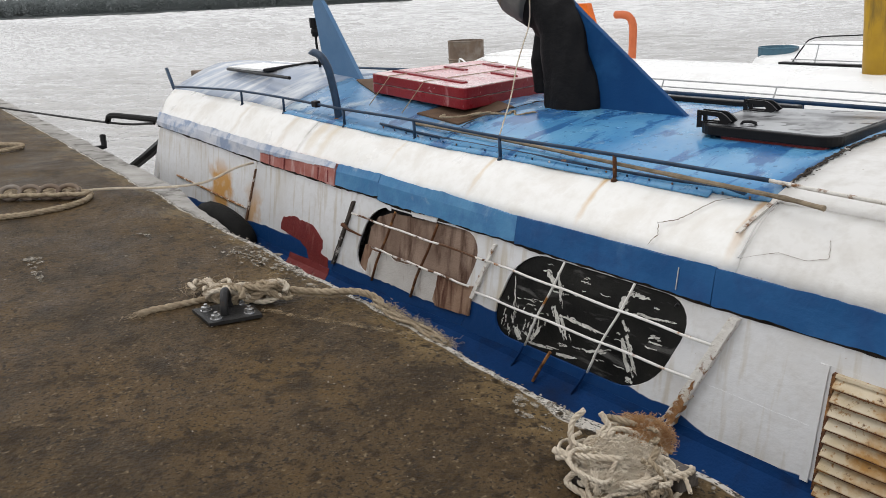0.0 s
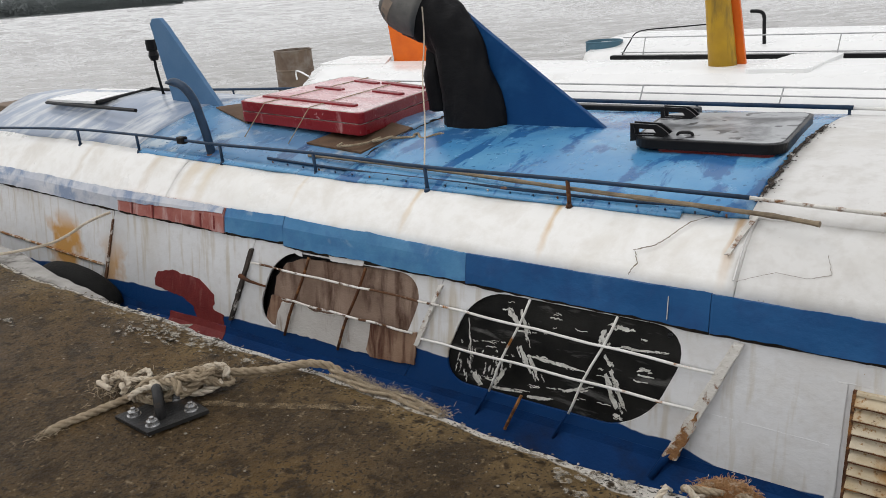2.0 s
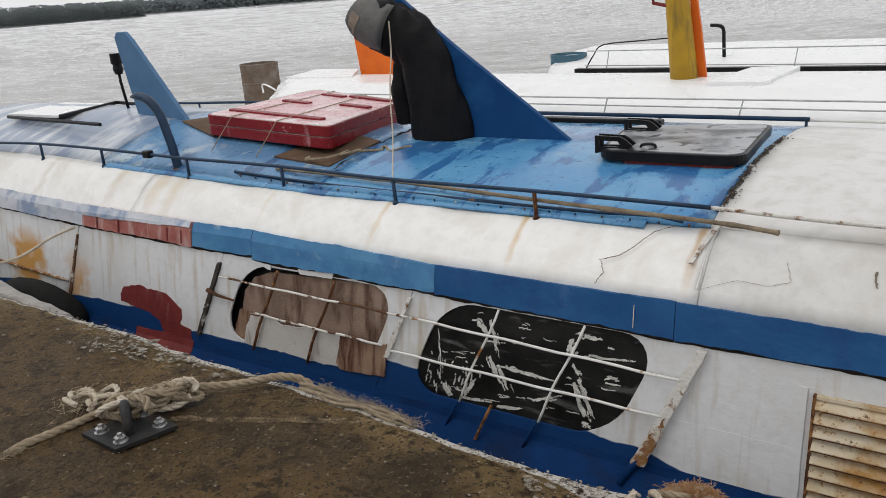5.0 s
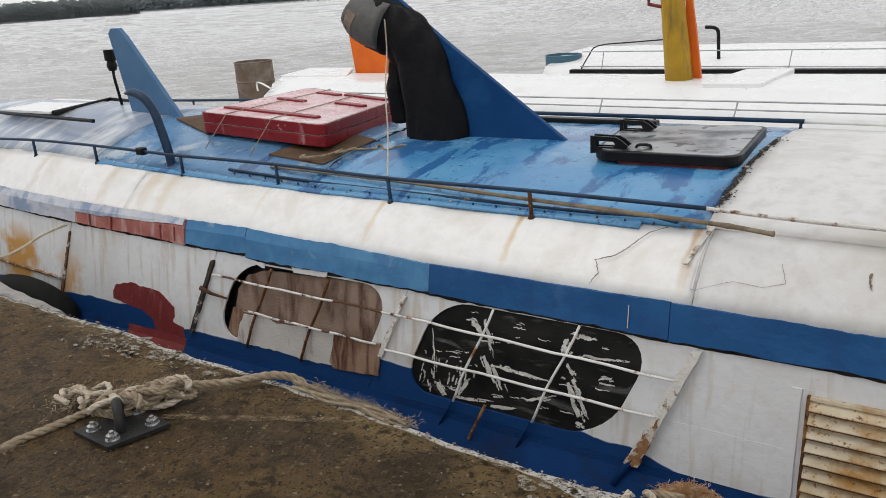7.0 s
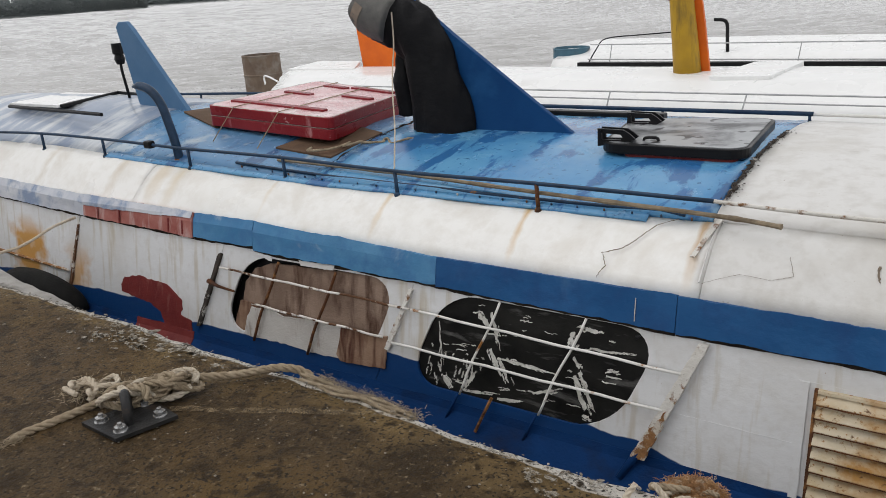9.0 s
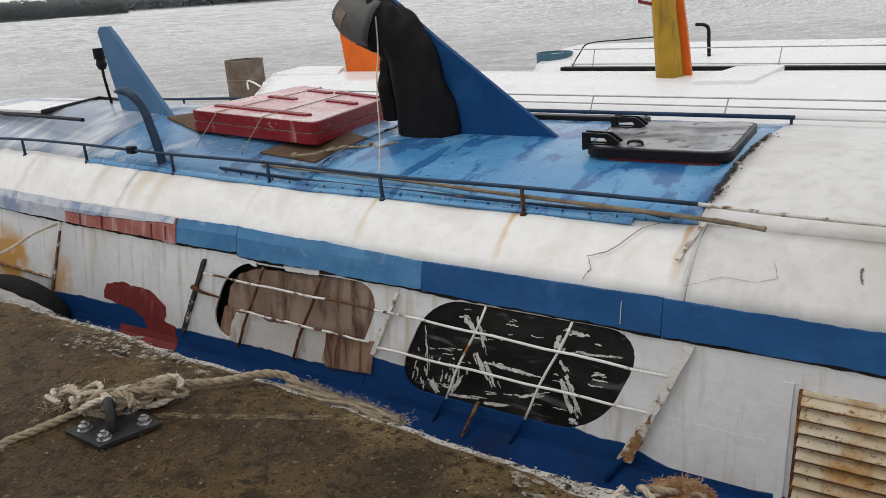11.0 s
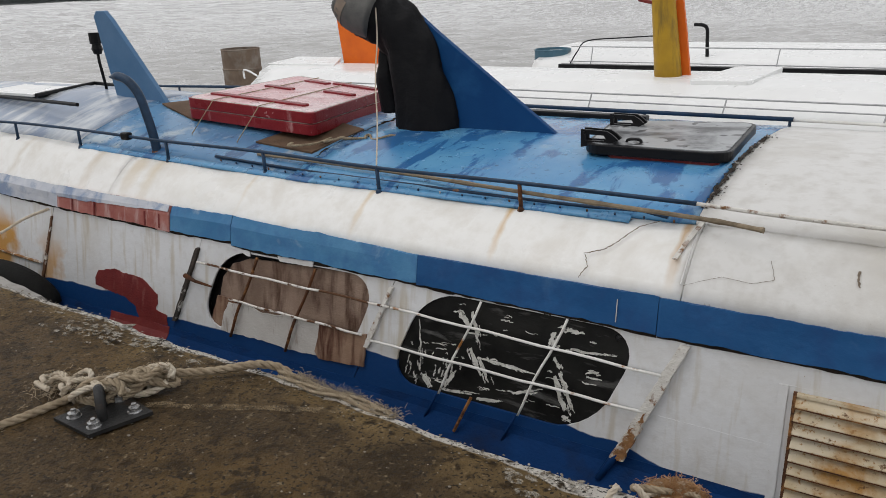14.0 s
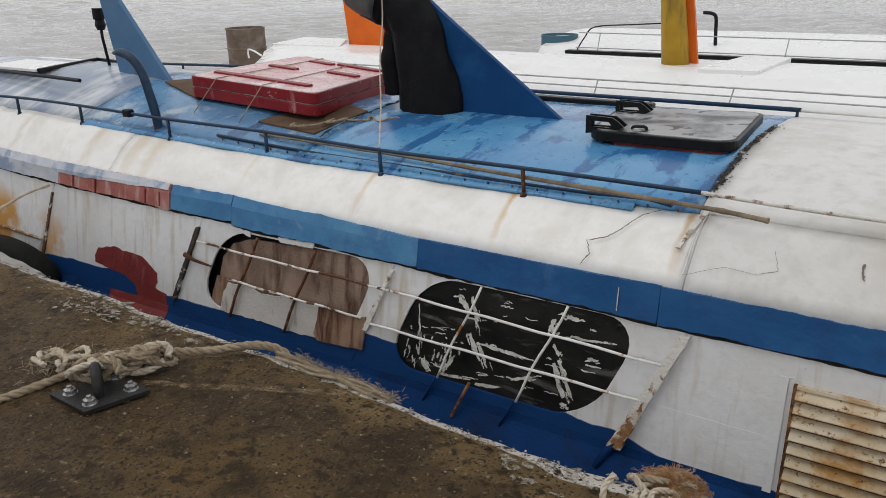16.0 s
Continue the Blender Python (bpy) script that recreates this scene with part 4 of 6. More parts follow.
        for i in range(k):
            bm.faces.new((lft[i], lft[i + 1], rgt[i + 1], rgt[i]))

    # long strokes beside the two uprights, and level ones between: from place to place on the pane, and half width
    def stroke(xa, va, xb, vb, w):
        ua, ub = xa - 0.44 * (va - 0.17), xb - 0.44 * (vb - 0.17)
        dab(ua, va, ub - ua, vb - va, w)
        for _ in range(4):
            q = rng.random()
            dab(ua + (ub - ua) * q + rng.gauss(0, 0.012), va + (vb - va) * q + rng.gauss(0, 0.006), (ub - ua) * 0.35, (vb - va) * 0.35, w * rng.uniform(0.25, 0.5))

    for line in ((-2.792, 0.10, -2.735, 0.03, 0.016), (-2.718, 0.107, -2.675, -0.038, 0.009), (-2.721, -0.076, -2.652, -0.202, 0.011), (-2.672, -0.108, -2.61, -0.221, 0.008), (-2.791, -0.198, -2.854, -0.305, 0.012),
                 (-3.02, 0.011, -3.0, -0.22, 0.004), (-3.0, -0.264, -2.928, -0.322, 0.012), (-2.671, -0.112, -2.397, -0.125, 0.010), (-2.877, -0.315, -2.696, -0.303, 0.008), (-2.663, -0.315, -2.539, -0.30, 0.009)):
        stroke(*line)
    for line in ((-2.48, -0.247, -2.364, -0.204, 0.011), (-2.289, 0.089, -2.294, 0.023, 0.018), (-2.254, 0.109, -2.172, 0.111, 0.014), (-2.28, -0.027, -2.243, -0.073, 0.008), (-2.269, -0.113, -2.207, -0.259, 0.013),
                 (-2.245, -0.091, -2.175, -0.243, 0.010), (-2.202, 0.028, -2.035, 0.036, 0.008), (-2.121, -0.065, -2.056, -0.045, 0.008), (-2.217, -0.288, -2.171, -0.303, 0.009)):
        stroke(*line)
    for v0, count in ((-0.10, 14), (-0.26, 12), (0.02, 6), (0.11, 8)):
        for _ in range(count):
            dab(rng.uniform(-2.9, -2.0), v0 + rng.gauss(0, 0.014), rng.uniform(0.015, 0.08), rng.uniform(-0.006, 0.006), rng.uniform(0.0015, 0.005))
    for _ in range(34):
        dab(rng.uniform(-2.94, -2.62), rng.uniform(-0.29, -0.1), rng.uniform(0.0, 0.03), -rng.uniform(0.01, 0.05), rng.uniform(0.002, 0.006))
    tagged(part("paint_smear", bm, SMEAR_THIN, f, "dried white brush smears"), kind="stuff")
    # louvred vent
    x0, x1, zt, zb = -1.258, -0.45, 0.055, -0.40
    part("louvre_back", plate([(x0, zb), (x1, zb), (x1, zt), (x0, zt)], 0.004, 0.003, (), 0.0), RUSTY, f, "rust behind the slats")
    for a, c, e, g in ((x0 - 0.012, x0, zb, zt + 0.012), (x0, x1, zt, zt + 0.012)):
        tall = g - e > 0.1
        part("louvre_frame", plate(dense([(a, e if tall else zt), (c, e if tall else zt), (c, g), (a, g)], 0.04, 0.001, 2), 0.02, 0.022, (), 0.0), RUSTY if tall else LOUVRE, f, "rusty louvre frame")
    for k in range(9):
        z = zt + 0.002 - 0.0535 * k
        bm = bmesh.new()
        prev = None
        for j in range(9):
            u = x0 + (x1 - x0) * j / 8
            ring = [bm.verts.new(side_at(u, z + dz, o + 0.002 * noise.noise(Vector((u * 9, z * 30, 1))), 0.0)) for dz, o in ((0, 0.006), (-0.036, 0.036), (-0.042, 0.032), (-0.008, 0.0))]
            if prev:
                for q in range(4):
                    bm.faces.new((prev[q], ring[q], ring[(q + 1) % 4], prev[(q + 1) % 4]))
            else:
                bm.faces.new(ring)
            prev = ring
        bm.faces.new(prev[::-1])
        slat = part("louvre_slat", bm, LOUVRE, f, "rust stained slat")
        # rust bead whose dark brown also paints the shade between slats
        lip = [side_at(x0 + (x1 - x0) * j / 16, z - 0.0415 + 0.0012 * noise.noise(Vector((j * 0.9, k, 0))), 0.034, 0.0) for j in range(17)]
        part("slat_lip", tube(lip, [0.0026 + 0.0016 * noise.noise(Vector((j * 0.7, k * 3, 4))) for j in range(17)], 5), RUSTY, slat, "rusted slat edge, its brown also standing for gap shade")
    # paint patches and rust on the side
    red = [(-5.577, -0.186), (-5.543, -0.135), (-5.365, -0.097), (-5.308, -0.11), (-5.113, -0.114), (-5.061, -0.142), (-4.967, -0.20), (-4.97, -0.255), (-4.989, -0.295), (-4.884, -0.32), (-4.885, -0.398),
           (-5.13, -0.398), (-5.165, -0.345), (-5.181, -0.31), (-5.291, -0.265), (-5.434, -0.255), (-5.581, -0.237)]
    part("primer_patch", plate(dense(red, 0.02, 0.004, 4), 0.003, 0.003, (), 0.0), RED_PRIMER, f, "bare red primer patch")
    part("primer_patch", sweep([(2.648, -0.502), (2.72, -0.425), (2.736, -0.383)], -5.42, -4.86, 0.04, 0.004, 0.004, 9, 0.006, 0.012), RED_PRIMER, f, "red primer over the ledge")
    part("rib_bracket", tube([side_at(-4.60, -0.02, 0.03), side_at(-4.50, -0.035, 0.04), side_at(-4.38, -0.06, 0.01)], [0.016, 0.010, 0.006], 7), RUSTY, f, "broken rusty bracket")
    # raised weld lines on the plain panel
    part("panel_strip", plate(dense([(-1.325, -0.39), (-1.292, -0.39), (-1.292, 0.085), (-1.325, 0.085)], 0.03, 0.0012, 8), 0.008, 0.007, (), 0.0), WHITE, f, "raised white strip beside the louvre")
    for a, c in (((-1.33, 0.085), (-0.5, 0.075)), ((-1.78, -0.165), (-1.33, -0.170))):
        pts = [side_at(a[0] + (c[0] - a[0]) * k / 14, a[1] + (c[1] - a[1]) * k / 14 + 0.003 * noise.noise(Vector((k * 0.7, a[0], 0))), 0.001, 0.0) for k in range(15)]
        part("weld_line", tube(pts, [0.0007 + 0.0009 * noise.noise(Vector((k * 1.3, 2, a[1]))) for k in range(15)], 6), WHITE, f, "thin raised weld line")
    part("hook", tube([side_at(-1.985, 0.135, 0.0, 0.0), side_at(-1.975, 0.137, 0.03, 0.0), side_at(-1.962, 0.15, 0.032, 0.0)], 0.007, 6), BLACK, f, "small black hook", True)
    # the uprights' feet, painted over
    for u in (-2.656, -2.215):
        part("guard_bar_foot", tube([side_at(u - 0.002, -0.325, 0.022), side_at(u - 0.004, -0.38, 0.018), side_at(u - 0.004, -0.46, 0.03)], 0.0075, 6), HULL_BLUE, f, "guard bar foot under blue paint", True)
    part("rib_foot", tube([side_at(-1.93, -0.36, 0.02, 0.0), side_at(-1.965, -0.42, 0.03, 0.0), side_at(-2.0, -0.485, 0.06, 0.0)], [0.020, 0.018, 0.015], 6), HULL_BLUE, f, "rib foot under blue paint", True)
    # the stick that props the fender
    part("stick", tube([side_at(-2.681, -0.30, 0.02, 0), side_at(-2.715, -0.39, 0.045, 0), side_at(-2.745, -0.47, 0.06, 0)], 0.0085, 6), RUSTY, f, "rusty rod below the window")


build_ferry_side(ferry)


def build_ferry_roof(f):
    # near rail
    plan = [(-7.9, 3.03), (-7.4, 3.07), (-6.735, 3.11), (-6.02, 3.125), (-5.51, 3.125), (-5.13, 3.125), (-4.31, 3.14), (-3.465, 3.112), (-2.61, 3.115), (-1.765, 3.105)]
    foot = [warp(x, y, 0.54 + 0.03 * (y - 3.075) / 0.075) for x, y in plan]
    rail = [q + Vector((0.0, 0.0, 0.12 if k < 6 else 0.125)) for k, q in enumerate(foot)]
    part("rail", tube(smooth_line(rail, 6), 0.0105, 8), RAIL_BLUE, f, "dark blue roof rail", True)
    for k in (2, 3, 5, 6, 7, 8):
        q = foot[k]
        part("rail_post", tube([rail[k], q + Vector((0.012, -0.006, -0.012))], 0.0105, 8), RUSTY if k == 8 else RAIL_BLUE, f, "rail post", True)
        part("rail_post_foot", tube([q + Vector((0.012, -0.006, -0.01)), q + Vector((0.012, -0.006, 0.012))], [0.022, 0.014], 8), RUSTY if k == 8 else RAIL_BLUE, f, "post foot", True)
    part("rail_clamp", box(-5.545, -5.475, rail[4].y - 0.025, rail[4].y + 0.025, rail[4].z - 0.025, rail[4].z + 0.025, 0.01), BLACK, f, "black rail clamp")
    part("rail_post", tube([(-8.62, 3.05, 0.87), (-8.50, 3.06, 0.66), (-8.35, 3.08, 0.58)], 0.018, 8), RAIL_BLUE, f, "bent dark rail end", True)
    part("rail", tube(smooth_line([tuple(rail[-1]), (-1.44, 3.12, 0.66), (-1.05, 3.13, 0.652), (0.5, 3.12, 0.65)], 5), 0.009, 8), RUST_WHITE, f, "white roof rail", True)
    # flat bar with hooks at the rail's foot
    pts = [(x, 3.175 + 0.012 * math.sin(x * 3) - (0.03 if x > -2 else 0), deck_z(x, 3.17) + 0.012) for x in [-4.78 + 0.12 * i for i in range(25)]]
    part("toe_bar", tube(pts, 0.010, 6), RAIL_BLUE, f, "low blue bar along the deck edge", True)
    for k in range(22):
        x = -4.7 + 0.135 * k
        part("toe_bolt", tube([(x, 3.135, deck_z(x, 3.16)), (x, 3.13, deck_z(x, 3.16) + 0.012)], 0.005, 6), RUST_DARK if k % 3 == 0 else RAIL_BLUE, f)
    # seam strap over the roof side at the paint change, and its lip
    lip = [warp(-1.77, y, z + 0.018) for y, z in PROFILE_SIDE[1:] + PROFILE_DECK[1:7]]
    bm = bmesh.new()
    rng = random.Random(5)
    line = smooth_line(lip[5:], 10)
    for _ in range(3):
        tube([q + Vector((rng.gauss(0, 0.007), rng.gauss(0, 0.004), rng.gauss(0, 0.002))) for q in line], [0.0015 + rng.random() * 0.0045 for _ in line], 5, bm)
    for _ in range(90):
        q = rng.choice(line) + Vector((rng.gauss(0.01, 0.022), rng.gauss(0, 0.012), 0.002))
        bmesh.ops.create_icosphere(bm, subdivisions=1, radius=rng.uniform(0.0015, 0.005), matrix=Matrix.Translation(q) @ Matrix.Diagonal((1.4, 1, 0.5, 1)))
    part("roof_seam", bm, TAR, f, "crumbling dark roof seam")
    bm = tube([q + Vector((0.02, 0, -0.012)) for q in smooth_line(lip[:6], 8)], 0.0045, 6)
    part("roof_seam", bm, ROOF_DULL, f, "raised white weld seam")
    part("seam_strap", plateish((-1.735, 3.14, 0.60), (-1.80, 2.95, 0.472), 0.010, 0.006), RUST_WHITE, f, "rusty white strap")
    # ragged edge where the newer deck plate laps the old one
    line = [Vector((-4.105 + 0.012 * math.sin(k * 1.7) - 0.06 * max(0, k - 14) / 8, y, deck_z(-4.1, y) + 0.004)) for k, y in ((k, 3.32 + 0.043 * k) for k in range(23))]
    part("roof_seam", tube(line, [0.006 + rng.random() * 0.007 for _ in line], 6), SEAM_SHADE, f, "black lap seam across the deck")
    # fins
    for name, y, pts, m, lab in (("tail_fin", 3.80, [(-6.56, 0.80), (-5.96, 0.80), (-6.50, 1.44), (-6.56, 1.50), (-6.66, 1.50), (-6.70, 1.46)], FIN_PALE, "weathered blue upright fin"),
                                 ("exhaust_fin", 4.1, [(-4.02, 0.69), (-2.84, 0.70), (-3.70, 1.32), (-4.05, 1.60), (-4.2, 1.62)], FIN_BLUE, "blue triangular fin behind the exhaust")):
        bm = bmesh.new()
        a = [bm.verts.new((x, y - 0.02, z)) for x, z in pts]
        c = [bm.verts.new((x, y + 0.02, z)) for x, z in pts]
        bm.faces.new(a[::-1])
        bm.faces.new(c)
        for i in range(len(a)):
            j = (i + 1) % len(a)
            bm.faces.new((a[i], a[j], c[j], c[i]))
        bmesh.ops.bevel(bm, geom=bm.edges[:], offset=0.006, segments=2, affect="EDGES", profile=0.5)
        part(name, bm, m, f, lab)
    # wrapped exhaust: a black cloth column that bends over into a pipe
    rng = random.Random(9)
    col = smooth_line([(-3.775, 4.07, 0.69), (-3.80, 4.07, 0.9), (-3.85, 4.07, 1.08), (-3.90, 4.07, 1.25), (-4.02, 4.06, 1.37), (-4.16, 4.05, 1.425), (-4.26, 4.04, 1.455)], 8)
    rad = []
    for k in range(len(col)):
        t = k / (len(col) - 1)
        rad.append(0.225 - 0.045 * min(1, t / 0.5) - 0.015 * max(0, t - 0.5))
    bm = tube(col, rad, 40)
    for v in bm.verts:
        o = 0.030 * noise.noise(Vector((v.co.x * 13, v.co.y * 13, v.co.z * 1.2))) + 0.004 * noise.noise(Vector((v.co.x * 5, v.co.y * 5, v.co.z * 16))) + 0.006 * noise.noise(v.co * 30)
        c = min(col, key=lambda q: (q - v.co).length)
        v.co += (v.co - c).normalized() * o
        v.co.y = 4.07 + (v.co.y - 4.07) * 0.7
    part("exhaust_cover", bm, TARP, f, "black cloth wrapped round the exhaust", True)
    part("exhaust_pipe", tube(smooth_line([(-4.10, 4.05, 1.41), (-4.25, 4.04, 1.465), (-4.35, 4.03, 1.545)], 6), [0.160] * 7 + [0.157, 0.153, 0.148, 0.142, 0.135, 0.126], 24), GREY_TARP, f, "grey wrapped exhaust outlet", True)
    axis = Vector((-0.105, -0.01, 0.075)).normalized()
    up = (Vector((0, 0, 1)) - axis * axis.z).normalized()
    out = axis.cross(up)
    bm = bmesh.new()
    grid = [[bm.verts.new(Vector((-4.25, 4.04, 1.465)) + axis * (0.02 + 0.075 * i / 4) + (up * math.cos(a) + out * math.sin(a)) * (0.1605 - 0.020 * i / 4))
             for a in (radians(q) for q in range(195, 290, 8))] for i in range(5)]
    for p, q in zip(grid, grid[1:]):
        for k in range(len(p) - 1):
            bm.faces.new((p[k], p[k + 1], q[k + 1], q[k]))
    part("tape_patch", bm, CARD_PALE, f, "faded brown tape on the outlet", True)
    bm = tube(smooth_line([(-4.09, 4.08, 1.26), (-4.10, 4.09, 1.1), (-4.095, 4.10, 0.95), (-4.09, 4.11, 0.80)], 8), [0.022 + 0.055 * min(1, k / 12) for k in range(25)], 18)
    for v in bm.verts:
        v.co += Vector((1, 1, 0)) * 0.028 * noise.noise(Vector((v.co.x * 18, v.co.y * 18, v.co.z * 3)))
    part("cover_flap", bm, TARP, f, "hanging black cloth flap", True)
    # mast with lamp
    part("mast", tube([(-6.86, 3.9, deck_z(-6.86, 3.9) - 0.03), (-6.90, 3.9, 1.1), (-6.90, 3.9, 1.18)], 0.012, 8), BLACK, f, "thin black mast", True)
    bm = tube([(-6.90, 3.9, 1.16), (-6.90, 3.9, 1.20), (-6.90, 3.9, 1.24), (-6.90, 3.9, 1.245), (-6.90, 3.9, 1.33)], [0.03, 0.045, 0.035, 0.05, 0.05], 12)
    part("mast_lamp", bm, BLACK, f, "black mast lamp housing")
    # bent vent pipe
    part("vent_pipe", tube(smooth_line([(-5.325, 3.15, 0.60), (-5.346, 3.15, 0.739), (-5.379, 3.15, 0.859), (-5.422, 3.15, 0.98), (-5.50, 3.15, 1.062), (-5.60, 3.15, 1.098), (-5.70, 3.15, 1.094)], 6),
                            [0.030] * 31 + [0.029, 0.027, 0.023, 0.018, 0.013, 0.008], 12), RAIL_BLUE, f, "dark blue bent vent pipe", True)
    part("vent_pipe_foot", tube([(-5.325, 3.15, 0.595), (-5.325, 3.15, 0.625)], [0.05, 0.036], 10), RUSTY, f, "rusty weld at the pipe's foot", True)
    # far rail
    part("far_rail", tube([(-3.9, 5.08, 0.715), (-2.8, 5.08, 0.715), (-1.76, 5.08, 0.715)], 0.014, 8), RAIL_BLUE, f, "dark blue far rail", True)
    part("far_rail", tube([(-1.76, 5.08, 0.712), (1, 5.08, 0.70)], 0.010, 8), BAR_WHITE, f, "white far rail", True)
    for x in (-3.6, -2.7, -1.78):
        part("rail_post", tube([(x, 5.08, 0.715), (x, 5.08, 0.63)], 0.010, 6), RAIL_BLUE, f, "rail post", True)
    part("skid", box(-3.6, -2.6, 4.82, 4.9, 0.68, 0.73, 0.01), BLACK, f, "black skid bar")
    # hatch with its lid
    part("hatch_coaming", sloped_slab([(-2.42, 3.715), (-1.84, 3.715), (-1.92, 4.5), (-2.50, 4.36)], 0.66, 0.7185, 0.04), RED_PRIMER, f, "rusty red hatch coaming")
    lid = part("hatch_lid", sloped_slab([(-2.54, 3.685), (-1.79, 3.70), (-1.86, 4.61), (-2.66, 4.43)], 0.718, 0.768, 0.10), BLACK, f, "black hatch lid")
    # thin top slab that carries the painted grey sheen
    tagged(link_mesh("lid_top", sloped_slab([(-2.52, 3.705), (-1.81, 3.72), (-1.88, 4.585), (-2.64, 4.41)], 0.767, 0.7715, 0.09), LID_SHEEN, lid), "black lid top with sky sheen painted in grey patches")
    for x, y, w in ((-2.572, 3.745, 1.0), (-2.612, 4.25, 1.0)):
        rim = [(x, 0.740), (x, 0.835), (x + 0.144 * w, 0.832), (x + 0.175 * w, 0.815), (x + 0.206 * w, 0.790), (x + 0.18 * w, 0.772)]
        gap = [(x + 0.022, 0.778), (x + 0.128 * w, 0.779), (x + 0.142 * w, 0.79), (x + 0.128 * w, 0.808), (x + 0.022, 0.810)]
        for o in (0.0, 0.055):
            tagged(link_mesh("hinge_lug", pierced(rim, [gap], lambda u, v, d: Vector((u, y + d, v)), o - 0.006, o + 0.006), BLACK, lid), "black pierced hinge lug")
        tagged(link_mesh("hinge_pin", tube([(x + 0.018, y - 0.016, 0.815), (x + 0.018, y + 0.072, 0.815)], 0.010, 8), BLACK, lid), "black hinge pin")
    tagged(link_mesh("lid_handle", tube(smooth_line([(-2.34, 3.80, 0.765), (-2.335, 3.80, 0.783), (-2.30, 3.805, 0.788), (-2.27, 3.81, 0.783), (-2.265, 3.81, 0.765)], 4), 0.008, 6), BLACK, lid), "small black handle")
    # skylight panel at the far end
    part("skylight", sloped_slab([(-7.95, 3.45), (-7.18, 3.45), (-7.35, 4.08), (-8.1, 4.08)], 0.862, 0.882, 0.01), FAR_WHITE, f, "white skylight panel")
    part("skylight_edge", tube([(-7.9, 3.42, 0.86), (-6.43, 3.34, 0.85)], 0.016, 6), BLACK, f, "black skylight edge bar")
    part("skylight_edge", tube([(-7.16, 3.46, 0.875), (-7.32, 4.1, 0.89), (-6.85, 4.05, 0.885)], 0.016, 6), BLACK, f, "black skylight edge bar")
    part("far_rail", tube([(-8.3, 4.88, 0.745), (-7.3, 4.9, 0.762), (-6.4, 4.9, 0.785), (-5.4, 4.95, 0.79)], 0.013, 6), RAIL_BLUE, f, "dark far rail", True)
    for x in (-8.2, -7.2, -6.2, -5.5):
        part("rail_post", tube([(x, 4.9, 0.77), (x, 4.9, 0.62)], 0.010, 6), RAIL_BLUE, f, "rail post", True)
    part("end_box", box(-9.75, -9.15, 3.74, 4.3, 0.56, 0.74, 0.01), DRUM_RUST, f, "grey weathered box on the far end")


def plateish(a, c, w, t):
    """A short flat strap between two places."""
    a, c = Vector(a), Vector(c)
    bm = bmesh.new()
    d = (c - a).normalized()
    s = Vector((1, 0, 0))
    up = d.cross(s).normalized() * t
    ring = [[bm.verts.new(q + s * sx * w + up * su) for sx, su in ((-1, 0), (1, 0), (1, 1), (-1, 1))] for q in (a, a.lerp(c, 0.5) + up * 0.8, c)]
    for p, q in zip(ring, ring[1:]):
        for i in range(4):
            bm.faces.new((p[i], q[i], q[(i + 1) % 4], p[(i + 1) % 4]))
    bm.faces.new(ring[0][::-1])
    bm.faces.new(ring[-1])
    return bm


def sloped_slab(corners, z0, z1, bevel=0.01, dz=None):
    """A slab over corner places, with rounded corners."""
    bm = bmesh.new()
    lo = [bm.verts.new((x, y, z0 + (dz[i] if dz else 0))) for i, (x, y) in enumerate(corners)]
    hi = [bm.verts.new((x, y, z1 + (dz[i] if dz else 0))) for i, (x, y) in enumerate(corners)]
    bm.faces.new(lo[::-1])
    bm.faces.new(hi)
    up = []
    for i in range(len(lo)):
        j = (i + 1) % len(lo)
        bm.faces.new((lo[i], lo[j], hi[j], hi[i]))
        up.append(bm.edges.get((lo[i], hi[i])))
    if bevel > 0.015:
        bmesh.ops.bevel(bm, geom=up, offset=bevel, segments=6, affect="EDGES", profile=0.5)
    bmesh.ops.bevel(bm, geom=[e for e in bm.edges if len(e.link_faces) == 2 and e.calc_face_angle(0) > 1.0], offset=0.005, segments=2, affect="EDGES", profile=0.5)
    return bm


build_ferry_roof(ferry)


